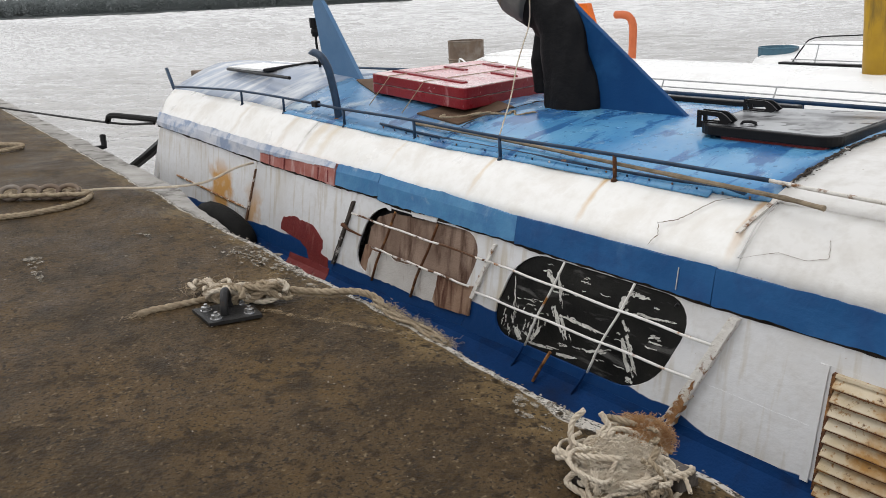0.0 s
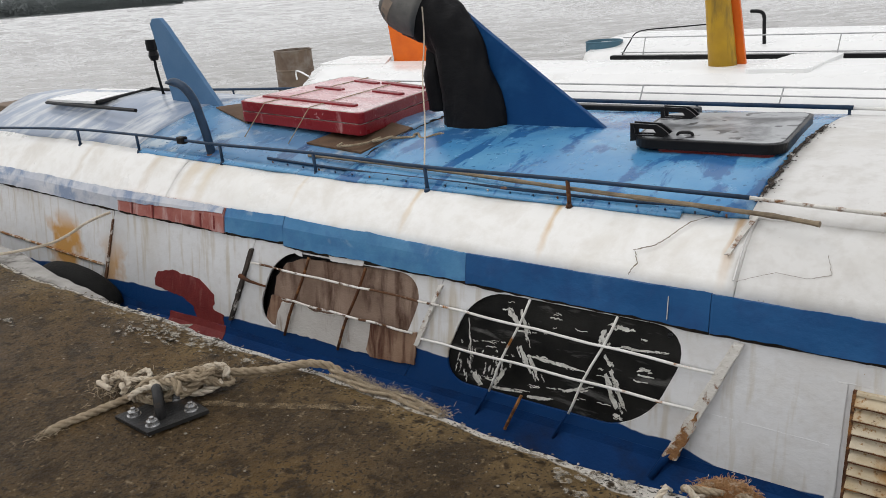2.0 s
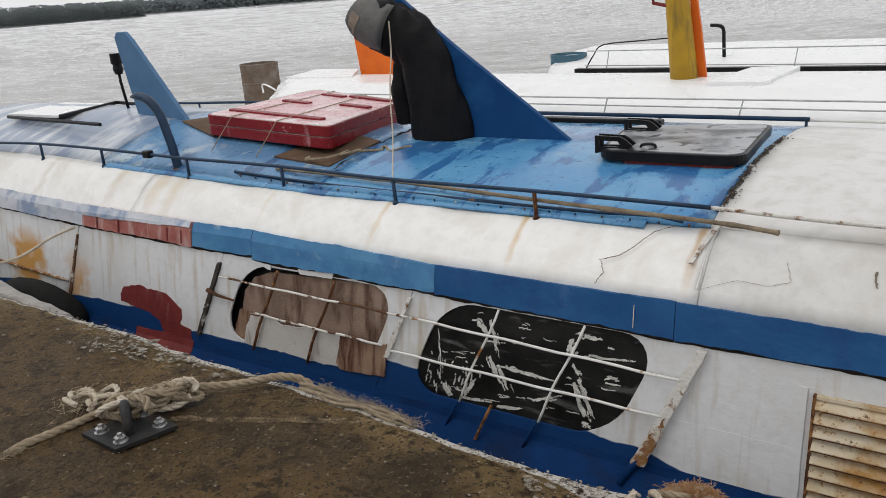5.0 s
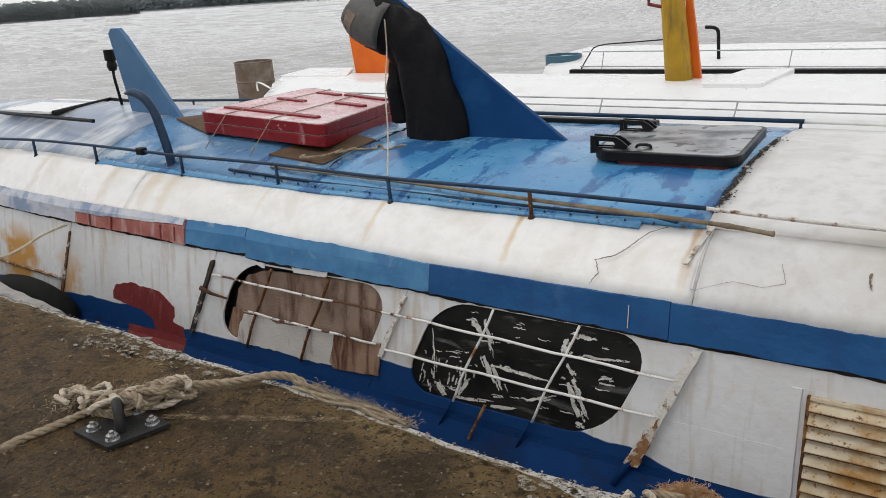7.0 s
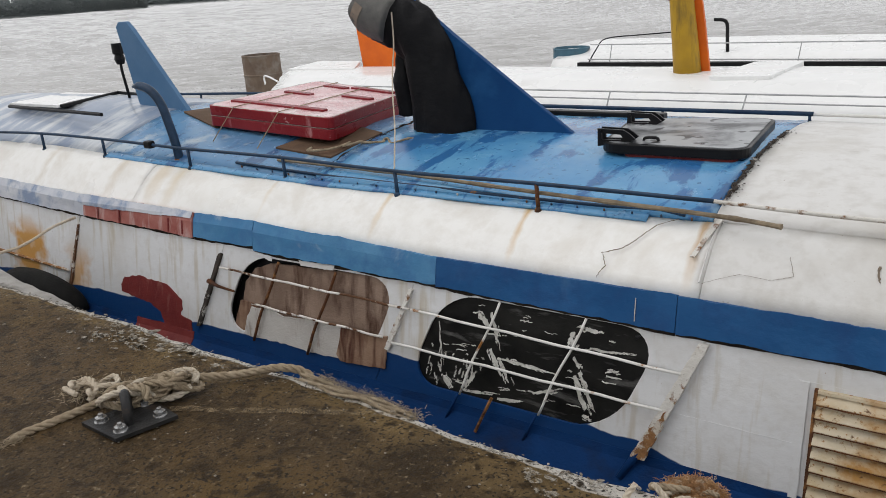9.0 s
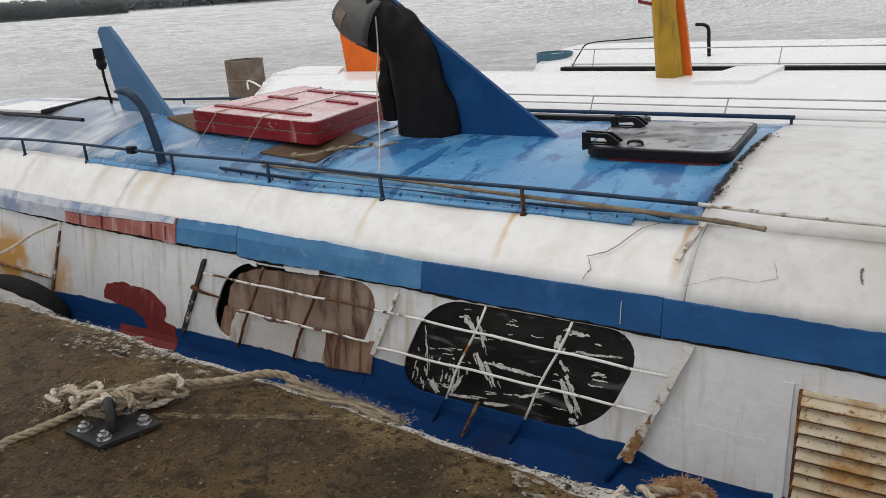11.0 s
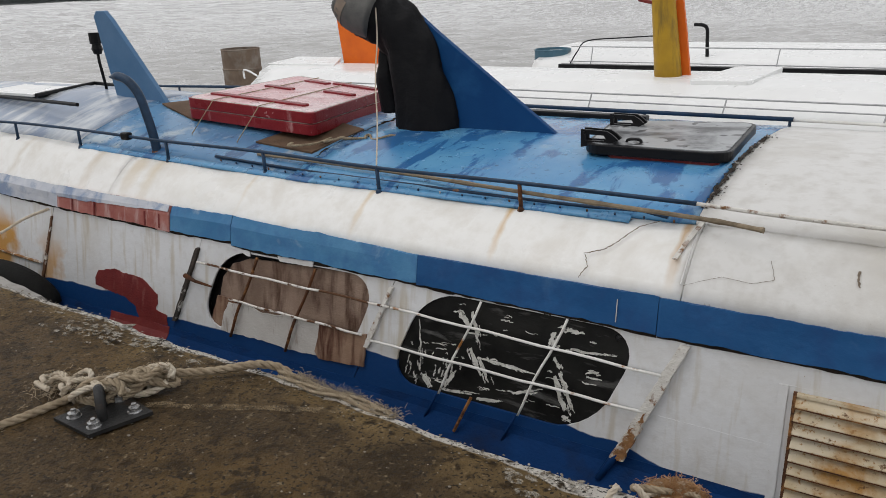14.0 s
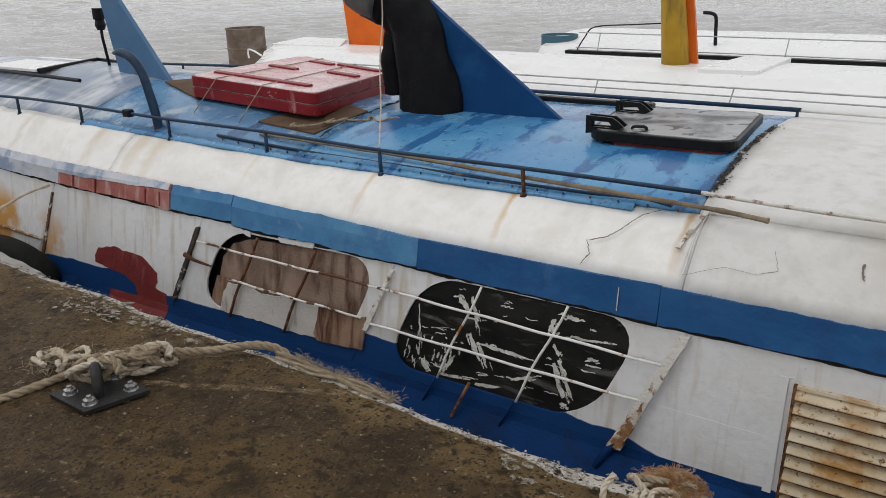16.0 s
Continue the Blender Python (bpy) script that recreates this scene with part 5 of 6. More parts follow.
# ---- loose things on the ferry's roof ----
def build_red_box():
    b = empty("raft_box", "red fibreglass raft box with worn pale edges, tied on deck", "box")
    quad = [(-5.45, 3.54), (-4.27, 3.52), (-4.50, 4.62), (-5.56, 4.80)]
    dz = [0.05, 0.0, 0.0, 0.05]
    part("base", sloped_slab(quad, 0.722, 0.790, 0.05, dz), RED_BOX, b, "red lower shell")
    inset = [lerp(q, (-5.05, 4.1), 0.02) for q in quad]
    part("lid", sloped_slab(quad, 0.797, 0.865, 0.05, dz), RED_BOX, b, "red lid with pale scuffs")
    # thin top slab: scuffs plus sky gloss put into its pale pink
    part("lid_top", sloped_slab([lerp(q, (-5.05, 4.1), 0.035) for q in quad], 0.862, 0.868, 0.05, dz), RED_TOP, b, "scuffed lid top, its pink also holding painted sky gloss")
    part("seam", sloped_slab(inset, 0.789, 0.798, 0.05, dz), SMEAR, b, "pale worn seam")
    c = Vector((sum(q[0] for q in quad) / 4, sum(q[1] for q in quad) / 4))
    for ta, tb, s in ((0.06, 0.86, 0.16), (0.25, 0.5, 0.86), (0.15, 0.42, 0.55), (0.66, 0.93, 0.62), (0.52, 0.95, 0.9)):
        p = [lerp(lerp(quad[0], quad[3], s), lerp(quad[1], quad[2], s), t) for t in (ta, tb)]
        z = [0.871 + 0.05 * (1 - t) for t in (ta, tb)]
        d = (Vector(p[1]) - Vector(p[0])).normalized()
        w = Vector((-d.y, d.x)) * 0.03
        bm = sloped_slab([tuple(Vector(p[0]) - w), tuple(Vector(p[1]) - w), tuple(Vector(p[1]) + w), tuple(Vector(p[0]) + w)], 0.860, 0.876, 0.02, [z[0] - 0.866, z[1] - 0.866, z[1] - 0.866, z[0] - 0.866])
        part("rib", bm, RED_BOX, b, "red raised rib")
    hi = [(x, y, 0.8655 + dz[i]) for i, (x, y) in enumerate(inset)]
    for i, zo in ((0, 0), (1, 0), (2, 0), (3, 0)):
        a, e = Vector(hi[i]), Vector(hi[(i + 1) % 4])
        pts = [a.lerp(e, 0.04 + 0.92 * k / 16) + Vector((0, 0, 0.0015 * noise.noise(Vector((k, i, 0))))) for k in range(17)]
        part("worn_edge", tube(pts, [0.004 + 0.004 * max(0, noise.noise(Vector((k * 0.9, i * 3, 5)))) for k in range(17)], 5), SMEAR, b, "pale scuffed lid edge")
    bm = bmesh.new()
    for t in (0.25, 0.62):
        a, e = lerp(quad[0], quad[1], t), lerp(quad[3], quad[2], t)
        tube([(a[0] - 0.07, a[1] - 0.17, deck_z(a[0], a[1] - 0.17) + 0.01), (a[0], a[1] - 0.01, 0.874 + 0.05 * (1 - t)), (e[0], e[1], 0.874 + 0.05 * (1 - t))], 0.0036, 5, bm)
    part("lashing", bm, ROPE, b, "thin lashing cords")
    for corners, z in (([(-5.95, 3.72), (-5.4, 3.55), (-5.35, 4.0), (-5.8, 4.1)], 0.0), ([(-4.66, 3.40), (-4.17, 3.38), (-4.13, 3.85), (-4.55, 3.95)], 0.0)):
        zc = max(deck_z(*q) for q in corners)
        tagged(link_mesh("cardboard_sheet", sloped_slab(corners, zc + 0.001, zc + 0.012, 0.0, [deck_z(*q) - zc for q in corners]), CARD), "soaked brown board sheet on the blue deck", "sheet", "boards under the box")
    rng = random.Random(3)
    pts = [(-4.35 + 0.045 * k + rng.gauss(0, 0.03), 3.36 + 0.04 * k + rng.gauss(0, 0.04), deck_z(-4.3, 3.4) + 0.03 + rng.random() * 0.03) for k in range(14)]
    tagged(link_mesh("cord_tangle", rope_mesh(pts, 0.008, 5), ROPE), "tangle of thin pale cord on the deck", "rope")


build_red_box()
tagged(link_mesh("bamboo_pole", tube(smooth_line([(-4.5, 3.26, 0.645), (-3.5, 3.22, 0.638), (-2.6, 3.14, 0.630), (-1.75, 3.06, 0.628), (-1.47, 3.00, 0.628)], 10), [0.0105 + (0.0025 if k % 8 == 0 else 0) for k in range(41)], 8), BAMBOO),
       "weathered bamboo pole lying along the rail", "pole")
bm = rope_mesh([(-4.0, 3.885, 1.47), (-4.0, 3.88, 1.28), (-3.90, 3.72, 1.14), (-3.78, 3.55, 1.02), (-3.65, 3.38, 0.87), (-3.475, 3.125, 0.69)], 0.0045, 6)
tagged(link_mesh("stay_rope", bm, ROPE_PALE), "pale rope tied from the exhaust to the rail", "rope")


# ---- the other boats ----
def build_neighbour(name, label, x0, y0, y1, z, rail_y, band, slew=0.0, rail=0.10):
    """A white boat alongside: rounded roof, side walls, rails."""
    b = empty(name, label, "boat", "white boats moored alongside")
    prof = [(y0 - 0.10, -1.4), (y0 - 0.06, z - 0.35), (y0, z - 0.14), (y0 + 0.12, z - 0.05), (y0 + 0.5, z - 0.01)] + [(y0 + (y1 - y0) * t, z + 0.05 * math.sin(math.pi * t)) for t in (0.25, 0.4, 0.5, 0.6, 0.75)]
    prof += [(y1 - 0.5, z - 0.01), (y1 - 0.12, z - 0.05), (y1, z - 0.14), (y1 + 0.06, z - 0.35), (y1 + 0.1, -1.4)]
    bm = bmesh.new()
    prev = None
    for k in range(40):
        x = x0 + (3.5 - x0) * k / 39
        slant = max(0.0, 1 - k / 12)
        tap = 1.0 if k else 0.93
        ring = []
        ym = (y0 + y1) / 2
        for y, zz in prof:
            ring.append(bm.verts.new((x - slew * slant * (y - y0) / (y1 - y0), ym + (y - ym) * tap, zz + 0.006 * noise.noise(Vector((x * 1.5, y * 3, zz))))))
        if prev:
            for i in range(len(ring) - 1):
                bm.faces.new((prev[i], ring[i], ring[i + 1], prev[i + 1]))
        else:
            bm.faces.new(ring)
        prev = ring
    bm.faces.new(prev[::-1])
    part("hull", bm, FAR_WHITE, b, "white hull and roof", True)
    pts = [(x0 + 0.6, rail_y, z + rail), (3, rail_y, z + rail - 0.03)]
    part("rail", tube(pts, 0.008, 6), GREY_RAIL, b, "thin grey rail")
    for k in range(8):
        x = x0 + 0.9 + k * 1.15
        part("rail_post", tube([(x, rail_y, z + rail - 0.01), (x - 0.03, rail_y - 0.02, z - 0.12)], 0.007, 6), GREY_RAIL, b)
    for k in range(3):
        x = -2.6 + 1.6 * k
        part("roof_joint", tube([(x, y0 + (y1 - y0) * t, z + 0.05 * math.sin(math.pi * t)) for t in (0.25, 0.33, 0.4, 0.45, 0.5, 0.55, 0.6, 0.67, 0.75)], 0.006, 5), FAR_WHITE, b, "raised roof joint")
    part("roof_lip", tube([(x0 + 0.6, y0 + 0.02, z - 0.03), (3, y0 + 0.02, z - 0.07)], 0.007, 6), GREY_RAIL, b, "thin grey roof lip")
    if band:
        part("window_band", box(x0 + 0.5, 3.3, y0 - 0.10, y0 + 0.02, z - 0.125, z - 0.06, 0.004), BLACK, b, "dark window band")
    return b


second = build_neighbour("white_ferry", "clean white ferry moored beyond, yellow and orange exhausts", -8.0, 6.45, 8.75, 0.60, 6.42, False, 1.4, 0.04)
part("fore_deck", box(-10.25, -8.9, 7.6, 8.7, -0.5, -0.02, 0.03), FAR_WHITE, second, "low white end deck")
bm = tube([(-3.362, 7.6, 0.60), (-3.392, 7.6, 0.9), (-3.447, 7.6, 1.39), (-3.475, 7.6, 1.62)], [0.132, 0.124, 0.110, 0.105], 20)
part("funnel", bm, YELLOW, second, "mustard yellow exhaust funnel", True)
bm = bmesh.new()
pts = [(-3.29, 0.6), (-3.175, 0.62), (-3.24, 1.1), (-3.305, 1.5), (-3.36, 1.5)]
a = [bm.verts.new((x, 7.68, z)) for x, z in pts]
c = [bm.verts.new((x, 7.72, z)) for x, z in pts]
bm.faces.new(a[::-1])
bm.faces.new(c)
for i in range(5):
    bm.faces.new((a[i], a[(i + 1) % 5], c[(i + 1) % 5], c[i]))
part("funnel_fin", bm, ORANGE, second, "orange fin behind the funnel")
part("funnel_bracket", tube([(-3.52, 7.55, 1.33), (-3.66, 7.55, 1.36), (-3.66, 7.55, 1.43)], 0.018, 6), RED_PRIMER, second, "red bracket")
bm = bmesh.new()
pts = [(-8.14, 0.6), (-7.55, 0.6), (-7.5, 1.0), (-7.62, 1.30), (-8.22, 1.30)]
a = [bm.verts.new((x, 8.45, z)) for x, z in pts]
c = [bm.verts.new((x, 8.55, z)) for x, z in pts]
bm.faces.new(a[::-1])
bm.faces.new(c)
for i in range(5):
    bm.faces.new((a[i], a[(i + 1) % 5], c[(i + 1) % 5], c[i]))
part("tail_fin", bm, ORANGE, second, "bright orange fin")
part("roof_hatch", sloped_slab([(-3.02, 7.1), (-2.5, 7.15), (-2.45, 8.3), (-2.9, 8.25)], 0.62, 0.675, 0.05), FAR_WHITE, second, "low white roof hatch")
part("roof_hatch", sloped_slab([(-8.8, 7.65), (-7.7, 7.75), (-8.3, 8.6), (-9.1, 8.6)], 0.62, 0.665, 0.03), FAR_WHITE, second, "low white roof hatch")
part("handrail", tube(smooth_line([(-8.5, 6.95, 0.56), (-8.5, 6.95, 0.66), (-8.2, 6.75, 0.68), (-7.8, 6.5, 0.66)], 5), 0.011, 6), FAR_WHITE, second, "white handrail")

part("vent_pipe", tube(smooth_line([(-6.82, 8.44, 0.58), (-6.815, 8.44, 0.8), (-6.82, 8.44, 1.02), (-6.88, 8.44, 1.12), (-6.98, 8.44, 1.15), (-7.10, 8.44, 1.15)], 5), 0.05, 10), ORANGE_FADED, second, "faded orange bent vent pipe", True)

third = build_neighbour("white_ferry", "white ferry with low roof rails and dark window band", -6.0, 9.75, 12.8, 0.57, 9.85, True, 0.3, 0.15)
part("fore_deck", box(-6.6, -5.6, 10.0, 12.0, -0.6, -0.1, 0.03), FAR_WHITE, third, "low white end deck")
part("vent_pipe", tube(smooth_line([(-3.75, 10.3, 0.55), (-3.76, 10.3, 0.75), (-3.77, 10.3, 0.9), (-3.82, 10.3, 0.95), (-3.93, 10.3, 0.96)], 5), 0.022, 10), BLACK, third, "black bent vent pipe", True)


def drum(x, y, z, r, h, m, label):
    d = empty("oil_drum", label, "drum", "steel drums", at=(x, y, z))
    n = 28
    prof = [(0.0, 0.0), (1.0, 0.0), (1.02, 0.01), (1.0, 0.025), (1.0, 0.31), (1.035, 0.33), (1.0, 0.35), (1.0, 0.64), (1.035, 0.66), (1.0, 0.68), (1.0, 0.975), (1.025, 0.985), (1.0, 1.0), (0.95, 1.0), (0.95, 0.55), (0, 0.54)]
    bm = bmesh.new()
    rings = []
    for q, w in prof:
        rings.append([bm.verts.new((r * q * math.cos(k * 2 * math.pi / n), r * q * math.sin(k * 2 * math.pi / n), h * w)) for k in range(n)] if q else [bm.verts.new((0, 0, h * w))])
    for a, c in zip(rings, rings[1:]):
        for k in range(n):
            q = [a[k % len(a)], a[(k + 1) % len(a)], c[(k + 1) % len(c)], c[k % len(c)]]
            bm.faces.new(list(dict.fromkeys(q)))
    part("shell", bm, m, d, smooth=False)
    return d


part("bow_rail", tube(smooth_line([(-5.42, 9.85, 0.50), (-5.32, 9.86, 0.66), (-5.2, 9.9, 0.79), (-4.75, 10.0, 0.82), (-4.3, 10.1, 0.84)], 4), 0.009, 6), BLACK, third, "black bow rail")


drum(-9.86, 8.2, -0.02, 0.275, 0.83, DRUM_RUST, "rusty brown open steel drum on a ferry's end deck")
drum(-5.94, 10.4, -0.1, 0.255, 0.74, DRUM_BLUE, "dark blue open steel drum on a ferry's end deck")


# ---- on the quay ----
def build_cleat():
    c = empty("mooring_cleat", "black steel mooring eye on a bolted square plate", "cleat")
    z = quay_z(-3.45) + 0.006
    quad = [(-3.67, 1.255), (-3.43, 1.245), (-3.36, 1.48), (-3.60, 1.52)]
    part("plate", sloped_slab(quad, z, z + 0.016, 0.0), STEEL, c, "black base plate")
    part("eye", tube(smooth_line([(-3.485, 1.345, z), (-3.485, 1.345, z + 0.05), (-3.505, 1.36, z + 0.095), (-3.545, 1.385, z + 0.11), (-3.575, 1.405, z + 0.06), (-3.58, 1.41, z)], 6), 0.020, 10), STEEL, c, "round steel eye", True)
    for x, y in ((-3.465, 1.293), (-3.60, 1.30), (-3.425, 1.445), (-3.56, 1.475)):
        bm = tube([(x, y, z + 0.014), (x, y, z + 0.036)], 0.024, 6)
        b = part("nut", bm, BOLT, c, "galvanised nut")
        part("stud", tube([(x, y, z + 0.03), (x, y, z + 0.05)], 0.010, 8), BOLT, b)
        part("washer", tube([(x, y, z + 0.0145), (x, y, z + 0.019)], 0.029, 12), BOLT, b)


build_cleat()


def build_mooring_rope():
    rng = random.Random(8)
    rope = empty("mooring_rope", "frayed thick rope knotted on the eye and hanging over the edge", "rope")
    z = quay_z(-3.4)
    main = [(-3.56, 1.47, z + 0.07), (-3.55, 1.56, z + 0.075), (-3.53, 1.64, z + 0.065), (-3.498, 1.71, z + 0.05), (-3.394, 1.81, z + 0.04), (-3.30, 1.935, z + 0.035),
            (-3.25, 1.985, z + 0.025), (-3.20, 2.02, z + 0.004), (-3.165, 2.04, z - 0.06), (-3.15, 2.06, z - 0.4)]
    part("line", rope_mesh(main, 0.019, 8), ROPE, rope, "taut rope over the edge", True)
    tail = [(-3.48, 1.44, z + 0.08), (-3.51, 1.45, z + 0.12), (-3.60, 1.44, z + 0.10), (-3.70, 1.425, z + 0.05), (-3.755, 1.35, z + 0.025), (-3.785, 1.2, z + 0.02), (-3.81, 1.10, z + 0.018), (-3.80, 1.04, z + 0.014)]
    part("tail", rope_mesh(tail, 0.018, 8), ROPE, rope, "loose rope end", True)
    for k in range(11):
        q = k / 10 + rng.gauss(0, 0.05)
        cx, cy = -3.63 + 0.13 * q, 1.41 + 0.22 * q
        a = rng.uniform(0, 6.28)
        rx, ry = rng.uniform(0.06, 0.10), rng.uniform(0.03, 0.055)
        loop = []
        for j in range(9):
            t = a + j * 6.28 / 8 * 0.95
            loop.append((cx + rx * math.cos(t) * 0.5 + ry * math.sin(t) * 0.85, cy + rx * math.cos(t) * 0.85 - ry * math.sin(t) * 0.5, z + 0.065 + 0.04 * math.sin(t + k * 1.7)))
        part("turn", rope_mesh(loop, rng.uniform(0.012, 0.017), 6), ROPE if k % 3 else ROPE_PALE, rope, "", True)
    for base in ((-3.78, 1.41), (-3.86, 1.38), (-3.82, 1.47), (-3.91, 1.42)):
        loop = [(base[0] + 0.065 * math.cos(t) + rng.gauss(0, 0.012), base[1] + 0.045 * math.sin(t) + rng.gauss(0, 0.012), z + 0.035 + 0.035 * abs(math.sin(t))) for t in (0, 1, 2, 3, 4, 5)]
        part("turn", rope_mesh(loop, 0.012, 6), ROPE_PALE, rope, "", True)
    # matted strands along the edge
    for k in range(7):
        o = rng.gauss(0, 0.012)
        pts = [(-3.20 + 0.124 * j + rng.gauss(0, 0.01), quay_edge(-3.20 + 0.124 * j) + 0.016 + o + rng.gauss(0, 0.008), z - 0.008 + 0.012 * math.sin(j + k) - 0.004 * j) for j in range(6)]
        part("strand", rope_mesh(pts, 0.0075, 5), ROPE, rope, "", True)
    bm = bmesh.new()
    for q in range(6):
        fibres(bm, (-3.64 + 0.028 * q, 1.42 + 0.045 * q, z + 0.095), (0.03, 0.03, 0.012), 70, 0.035, rng, r=0.001)
    fibres(bm, (-3.88, 1.40, z + 0.05), (0.05, 0.05, 0.012), 200, 0.05, rng, r=0.0011)
    fibres(bm, (-3.80, 1.05, z + 0.016), (0.012, 0.03, 0.006), 110, 0.04, rng, flat=0.15, r=0.001)
    for q in range(11):
        x = -3.08 + 0.05 * q
        fibres(bm, (x, quay_edge(x) + 0.025, z - 0.002 - 0.003 * q), (0.025, 0.018, 0.010), 150, 0.028, rng, r=0.0009)
    tagged(part("fray", bm, ROPE, rope, "fine frayed fibres"), kind="stuff")


build_mooring_rope()


def build_bollard():
    b = empty("bollard", "dark steel bollard head at the quay edge", "bollard")
    z = quay_z(-1.3)
    part("post", tube([(-1.37, 1.70, z), (-1.37, 1.70, z + 0.06), (-1.37, 1.70, z + 0.075)], [0.06, 0.055, 0.06], 16), STEEL, b, "steel post", True)
    part("plate", sloped_slab([(-1.50, 1.60), (-1.24, 1.64), (-1.22, 1.88), (-1.46, 1.86)], z + 0.004, z + 0.03, 0.0), WORN_STEEL, b, "black base plate")
    part("bar", box(-1.33, -1.20, 1.76, 1.84, z + 0.03, z + 0.085, 0.008), WORN_STEEL, b, "short steel bar")
    rng = random.Random(14)
    for name, m, centre, spread, loops, lab in (("rope_coil", ROPE_PALE, (-1.352, 1.685, z + 0.062), 0.155, 60, "heap of bleached frayed rope piled on the bollard"),
                                                ("rope_end", ROPE_ORANGE, (-1.432, 1.865, z + 0.050), 0.112, 4, "rust-tinted frayed rope end on top of the heap")):
        heap = empty(name, lab, "rope")
        bm = bmesh.new()
        bmesh.ops.create_icosphere(bm, subdivisions=4, radius=1.0)
        for v in bm.verts:
            k = 1 + 0.20 * noise.noise(v.co * 3.5) + 0.13 * noise.noise(v.co * 9)
            q = Vector(centre) + Vector((v.co.x * spread * 0.78 * k, v.co.y * spread * 0.78 * k, v.co.z * 0.075 * k))
            v.co = Vector((q.x, q.y, max(z + 0.004, q.z)))
        part("core", bm, m, heap, "matted rope fibre", True)
        for k in range(loops):
            c = Vector(centre) + Vector((rng.gauss(0, spread * 0.42), rng.gauss(0, spread * 0.42), rng.gauss(0.010, 0.022)))
            ax = Euler((rng.gauss(0, 0.4), rng.gauss(0, 0.4), rng.uniform(0, 6))).to_matrix()
            rx, ry = spread * rng.uniform(0.4, 0.75), spread * rng.uniform(0.2, 0.5)
            pts = []
            for j in range(8):
                t = j * 6.28 / 8 * rng.uniform(0.9, 1.05)
                q = c + ax @ Vector((rx * math.cos(t), ry * math.sin(t), 0))
                pts.append((q.x, q.y, max(z + 0.015, q.z)))
            part("strand", rope_mesh(pts, rng.uniform(0.006, 0.012), 5), m if rng.random() < 0.85 else ROPE, heap, "", True)
        bm = bmesh.new()
        for k in range(60 if name == "rope_coil" else 120):
            # tufts over the dome of the heap
            a, d = rng.uniform(0, 6.283), 0.95 * math.sqrt(rng.random())
            c = Vector(centre) + Vector((spread * 0.8 * d * math.cos(a), spread * 0.8 * d * math.sin(a), 0.078 * math.sqrt(1 - d * d)))
            fibres(bm, c, (0.016, 0.016, 0.006), 70, 0.026 if name == "rope_coil" else 0.022, rng, r=0.0013 if name == "rope_coil" else 0.0010)
        tagged(part("fray", bm, m, heap, "fine frayed fibres"), kind="stuff")


build_bollard()


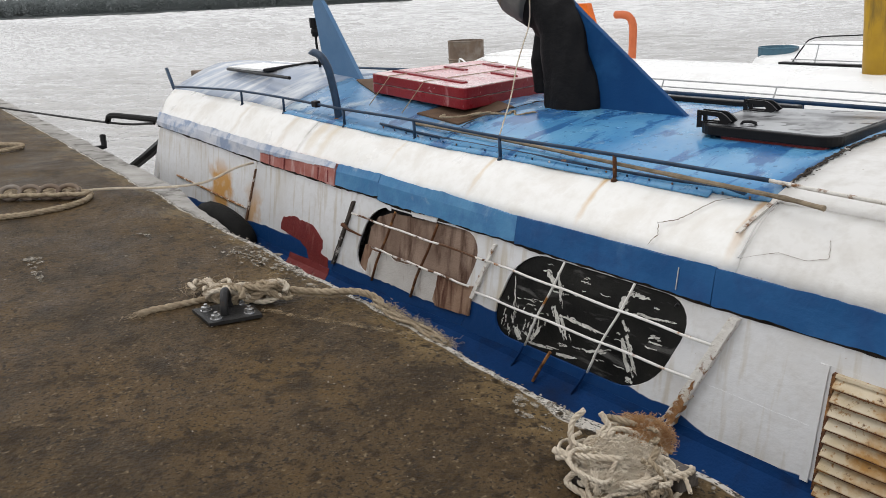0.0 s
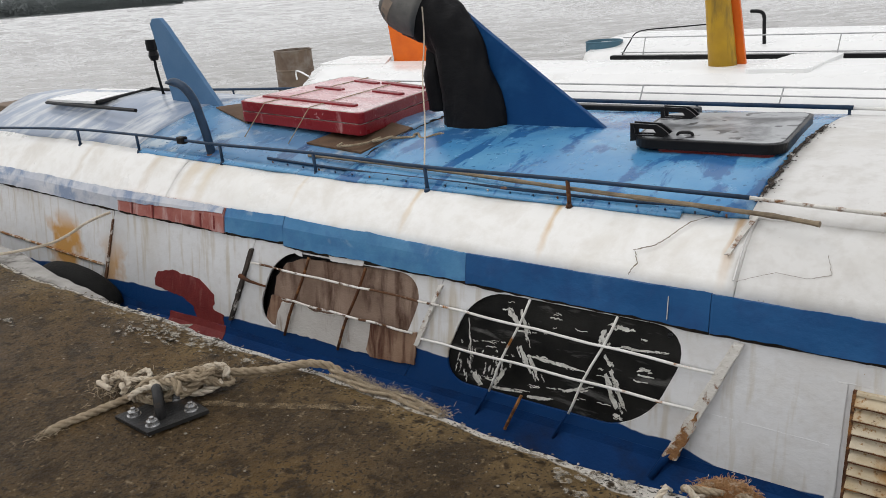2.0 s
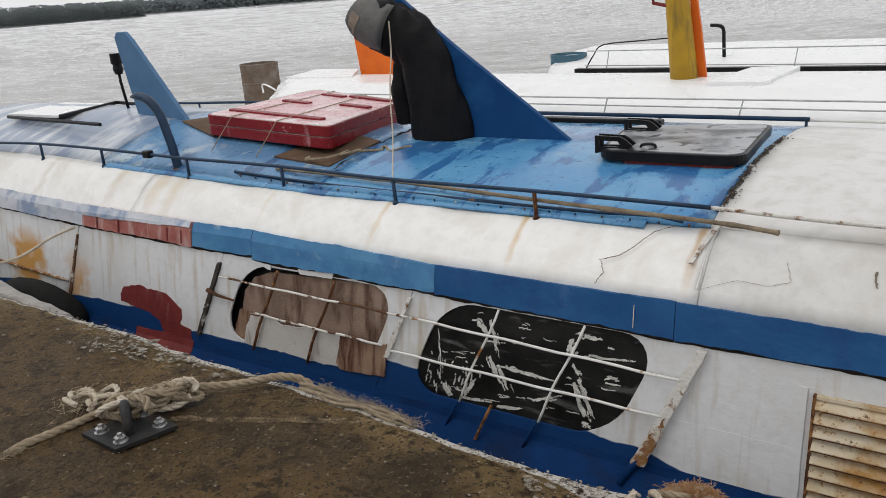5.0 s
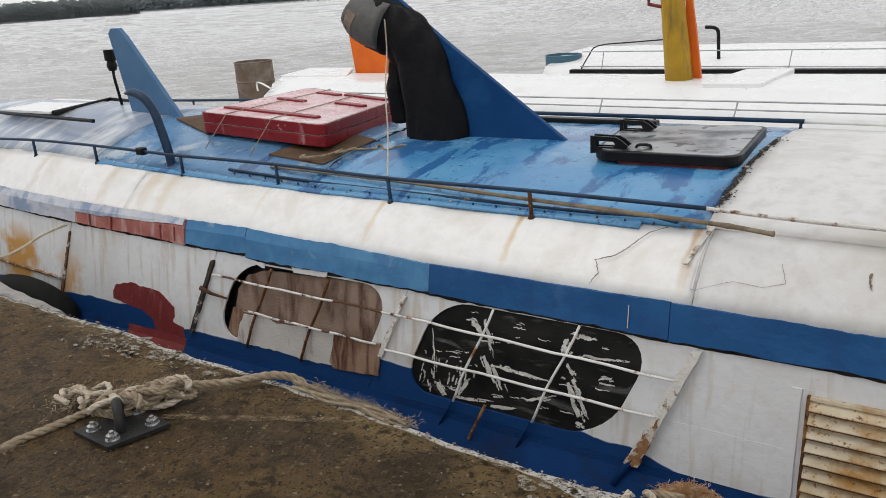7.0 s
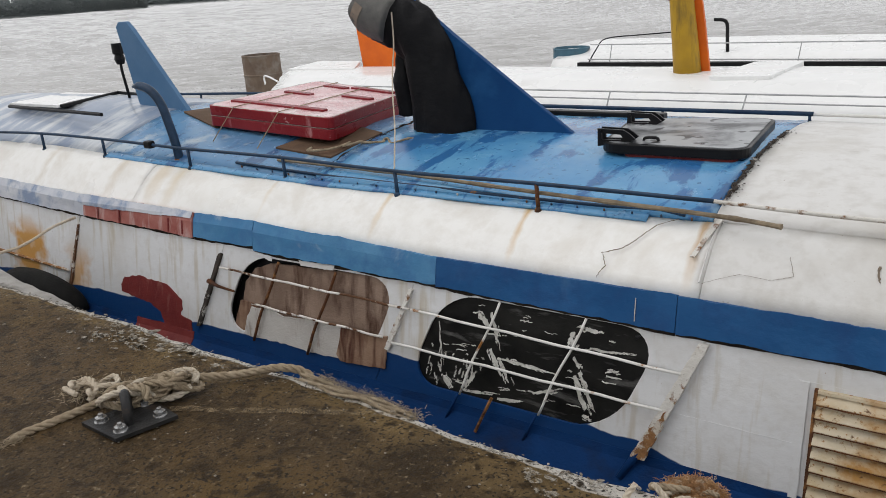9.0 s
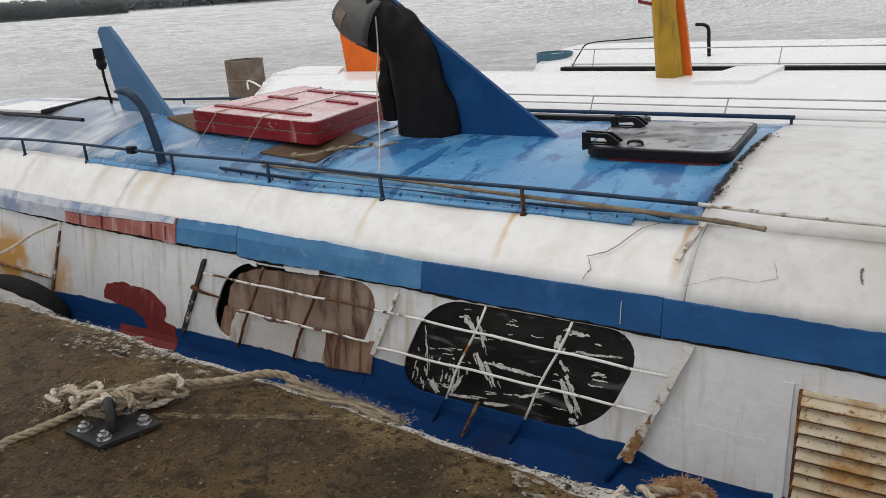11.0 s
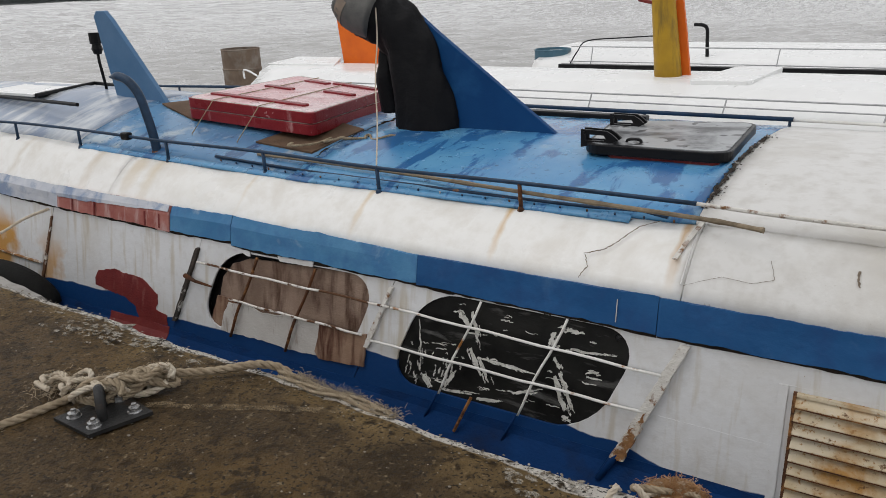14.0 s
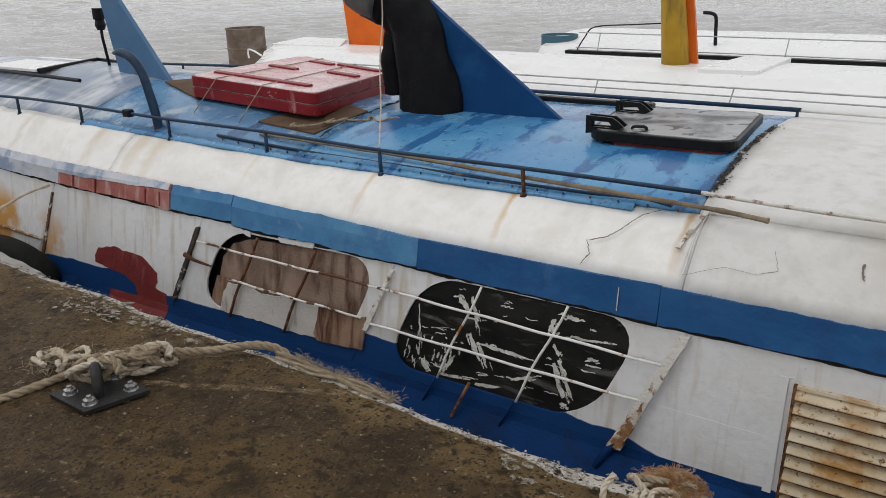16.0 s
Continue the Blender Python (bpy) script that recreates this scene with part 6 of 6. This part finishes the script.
def build_chain():
    rng = random.Random(4)
    z = quay_z(-6.6)
    ch = empty("mooring_chain", "weathered chain with rope lying on the quay", "chain")
    for k in range(9):
        t = k / 8
        c = Vector((-7.05 + 0.42 * t, 1.10 + 0.46 * t, z + 0.028 + 0.012 * (k % 2)))
        d = Vector((0.68, 0.73, 0)).normalized()
        s = Vector((-d.y, d.x, 0)) if k % 2 == 0 else Vector((-d.y * 0.5, d.x * 0.5, 0.8))
        pts = [c + Vector((0.10, -0.07, 0.02)) + d * 0.085 * math.cos(a) + s * 0.055 * math.sin(a) for a in (2 * math.pi * j / 14 for j in range(15))]
        part("link", tube(pts, 0.018, 7, caps=False), DRUM_RUST if k % 2 else ROPE, ch, smooth=True)
    bm = rope_mesh([(-7.5, 0.80, z + 0.03), (-7.25, 0.98, z + 0.04), (-7.05, 1.12, z + 0.05), (-6.85, 1.32, z + 0.05), (-6.68, 1.54, z + 0.04)], 0.030, 8)
    part("rope", bm, ROPE, ch, "thick worn rope")
    bm = rope_mesh([(-6.45, 0.70, z + 0.02), (-6.27, 0.92, z + 0.02), (-6.22, 1.10, z + 0.02), (-6.25, 1.32, z + 0.02), (-6.36, 1.50, z + 0.02), (-6.52, 1.58, z + 0.03)], 0.022, 8)
    part("rope", bm, ROPE, ch, "second strand of worn rope")
    bm = rope_mesh([(-6.62, 1.56, z + 0.04), (-6.45, 1.75, z + 0.05), (-6.2, 2.0, z + 0.05), (-6.05, 2.3, z + 0.06), (-6.0, 2.55, z + 0.14), (-6.0, 2.72, z + 0.16)], 0.010, 8)
    tagged(link_mesh("mooring_line", bm, ROPE_PALE), "thin pale line from the chain to the ferry side", "rope")
    z2 = quay_z(-9)
    bm = rope_mesh([(-9.35, 1.30, z2 + 0.02), (-9.45, 1.55, z2 + 0.03), (-9.52, 1.69, z2 + 0.03), (-9.7, 1.72, z2 + 0.03), (-9.85, 1.63, z2 + 0.03), (-10.1, 1.5, z2 + 0.03)], 0.025, 8)
    tagged(link_mesh("rope_loop", bm, ROPE), "short loop of dark rope on the quay", "rope")
    bm = tube(smooth_line([(-17.0, 1.2, 0.28), (-13.0, 2.0, 0.26), (-9.75, 2.68, 0.24), (-8.2, 2.70, 0.37)], 8), 0.014, 6)
    tagged(link_mesh("mooring_line", bm, BLACK), "dark taut mooring line from the far end", "rope")
    bm = tube(smooth_line([(-9.75, 2.68, 0.25), (-9.6, 2.68, 0.33), (-9.0, 2.69, 0.37), (-8.1, 2.72, 0.41)], 6), 0.032, 8)
    tagged(link_mesh("rope_sleeve", bm, RUBBER), "black rubber sleeve on the mooring line", "sleeve")
    bm = tube([(-9.72, 2.20, quay_z(-9) - 0.12), (-9.70, 2.48, quay_z(-9) - 0.13), (-9.69, 2.58, -0.02), (-9.76, 2.6, 0.10)], 0.035, 8)
    tagged(link_mesh("mooring_stub", bm, BLACK), "short black iron stub at the quay edge", "stub")
    bm = tube([(-9.2, 2.66, -0.25), (-8.6, 2.72, 0.0), (-8.08, 2.80, 0.25)], 0.05, 8)
    tube([(-9.2, 2.66, -0.25), (-9.6, 2.62, -0.12)], 0.02, 8, bm)
    tagged(link_mesh("end_strut", bm, BLACK), "black iron strut at the ferry's end", "strut")


build_chain()


def build_fender():
    bm = bmesh.new()
    pts = [Vector((-6.37 + 0.35 * math.cos(a), 2.52 + 0.03 * math.cos(a * 2), -0.40 + 0.17 * math.sin(a))) for a in (math.pi * k / 16 * 1.0 for k in range(17))]
    tube(pts, 0.13, 14, bm)
    tagged(link_mesh("tyre_fender", bm, RUBBER, smooth=True), "black rubber tyre fender squeezed between hull and quay", "fender")


build_fender()


def build_quay_litter():
    rng = random.Random(31)
    # pale streak of sand across the quay
    bm = bmesh.new()
    a, c = Vector((-3.46, 1.51)), Vector((-2.63, 1.945))
    d = (c - a).normalized()
    s = Vector((-d.y, d.x))
    prev = None
    for k in range(41):
        t = k / 40
        p = a.lerp(c, t) + s * 0.015 * noise.noise(Vector((t * 6, 0, 0)))
        w = 0.020 + 0.012 * noise.noise(Vector((t * 9, 4, 0)))
        q = [bm.verts.new((v.x, v.y, quay_z(v.x) + 0.0085)) for v in (p - s * w, p + s * w)]
        if prev:
            bm.faces.new((prev[0], q[0], q[1], prev[1]))
        prev = q
    tagged(link_mesh("sand_streak", bm, SAND), "thin pale streak of sand on the concrete", "stain", kind="stuff")
    # crumbs and pale blotches
    bm = bmesh.new()
    for _ in range(1500):
        x, y = rng.uniform(-6.5, 0.3), rng.uniform(0.3, 2.0)
        if y > quay_edge(x) - 0.03:
            continue
        if rng.random() < 0.6:
            y = quay_edge(x) - abs(rng.gauss(0.0, 0.07)) - 0.005
        r = 0.0028 * rng.uniform(0.4, 1.6) if rng.random() < 0.985 else 0.009
        m = bmesh.ops.create_icosphere(bm, subdivisions=1, radius=r, matrix=Matrix.Translation((x, y, quay_z(x) + 0.004)) @ Matrix.Diagonal((rng.uniform(0.7, 1.6), rng.uniform(0.7, 1.3), 0.5, 1)))
    tagged(link_mesh("grit", bm, GRIT), "pale crumbs of broken concrete on the quay", "grit", kind="stuff")
    bm = bmesh.new()
    for cx, cy, r, n in ((-5.13, 1.50, 0.07, 40), (-5.08, 0.85, 0.07, 26), (-4.85, 0.79, 0.08, 26), (-4.40, 1.83, 0.14, 90), (-4.15, 1.87, 0.12, 80), (-3.85, 1.91, 0.1, 60), (-1.9, 1.87, 0.1, 40)):
        for _ in range(n // 3):
            x, y = cx + rng.gauss(0, r), min(cy + rng.gauss(0, r * 0.45), quay_edge(cx) - 0.05)
            k = rng.randint(9, 14)
            rr = rng.uniform(0.010, 0.034)
            ring = [bm.verts.new((x + rr * rng.uniform(0.5, 1.3) * math.cos(6.283 * j / k) * 1.5, y + rr * rng.uniform(0.5, 1.3) * math.sin(6.283 * j / k) * 0.7, quay_z(x) + 0.0085)) for j in range(k)]
            ext = bmesh.ops.extrude_face_region(bm, geom=[bm.faces.new(ring)])
            for v in ext["geom"]:
                if isinstance(v, bmesh.types.BMVert):
                    v.co.z += 0.001
    tagged(link_mesh("cement_blotches", bm, CEMENT_FILM), "pale cement blotches on the wet concrete", "stain", kind="stuff")


build_quay_litter()


# ---- marks on the roof side ----
def on_roof(x, s, lift=0.004):
    """A place on the white roof side: s runs from 0 at the band to 1 at the deck edge."""
    q = s * (len(PROFILE_SIDE) - 1)
    i = min(int(q), len(PROFILE_SIDE) - 2)
    y, z = lerp(PROFILE_SIDE[i], PROFILE_SIDE[i + 1], q - i)
    a, c = PROFILE_SIDE[i], PROFILE_SIDE[i + 1]
    d = Vector((c[0] - a[0], c[1] - a[1])).normalized()
    return warp(x, y - d.y * lift, z + d.x * lift)


def ribbon(path, w, seed=0, lift=0.007):
    rng = random.Random(seed)
    bm = bmesh.new()
    fine = []
    for a, c in zip(path, path[1:]):
        fine += [lerp(a, c, k / 8) for k in range(8)]
    fine.append(path[-1])
    prev = None
    for k, (x, s) in enumerate(fine):
        x += rng.gauss(0, 0.002)
        ww = w * rng.uniform(0.4, 1.2)
        a, c = fine[max(0, k - 1)], fine[min(len(fine) - 1, k + 1)]
        along = Vector((c[0] - a[0], (c[1] - a[1]) * 0.38))
        along = along.normalized() if along.length else Vector((1, 0))
        q = [bm.verts.new(on_roof(x - along.y * ww * g, min(1, max(0, s + along.x * ww * g / 0.38)), lift)) for g in (-1, 1)]
        if prev:
            bm.faces.new((prev[0], q[0], q[1], prev[1]))
        prev = q
    return bm


for path, w in (([(-2.19, 0.09), (-2.16, 0.24), (-2.19, 0.38), (-2.11, 0.46), (-2.06, 0.58), (-2.0, 0.82), (-1.92, 0.97)], 0.0024), ([(-1.74, 0.2), (-1.6, 0.35), (-1.48, 0.33), (-1.4, 0.4), (-1.43, 0.6)], 0.0008), ([(-1.11, 0.45), (-1.12, 0.62)], 0.005)):
    part("crack", ribbon(path, w, 2, 0.011), CRACK, ferry, "dark crack in the paint")

def motions():
    """The river drifts slowly past; all else lies still."""
    walk(water, [(0.0, pose(0, 0, 0)), (8.0, pose(0.9, -0.35, 0)), (16.0, pose(1.8, -0.7, 0))])


motions()
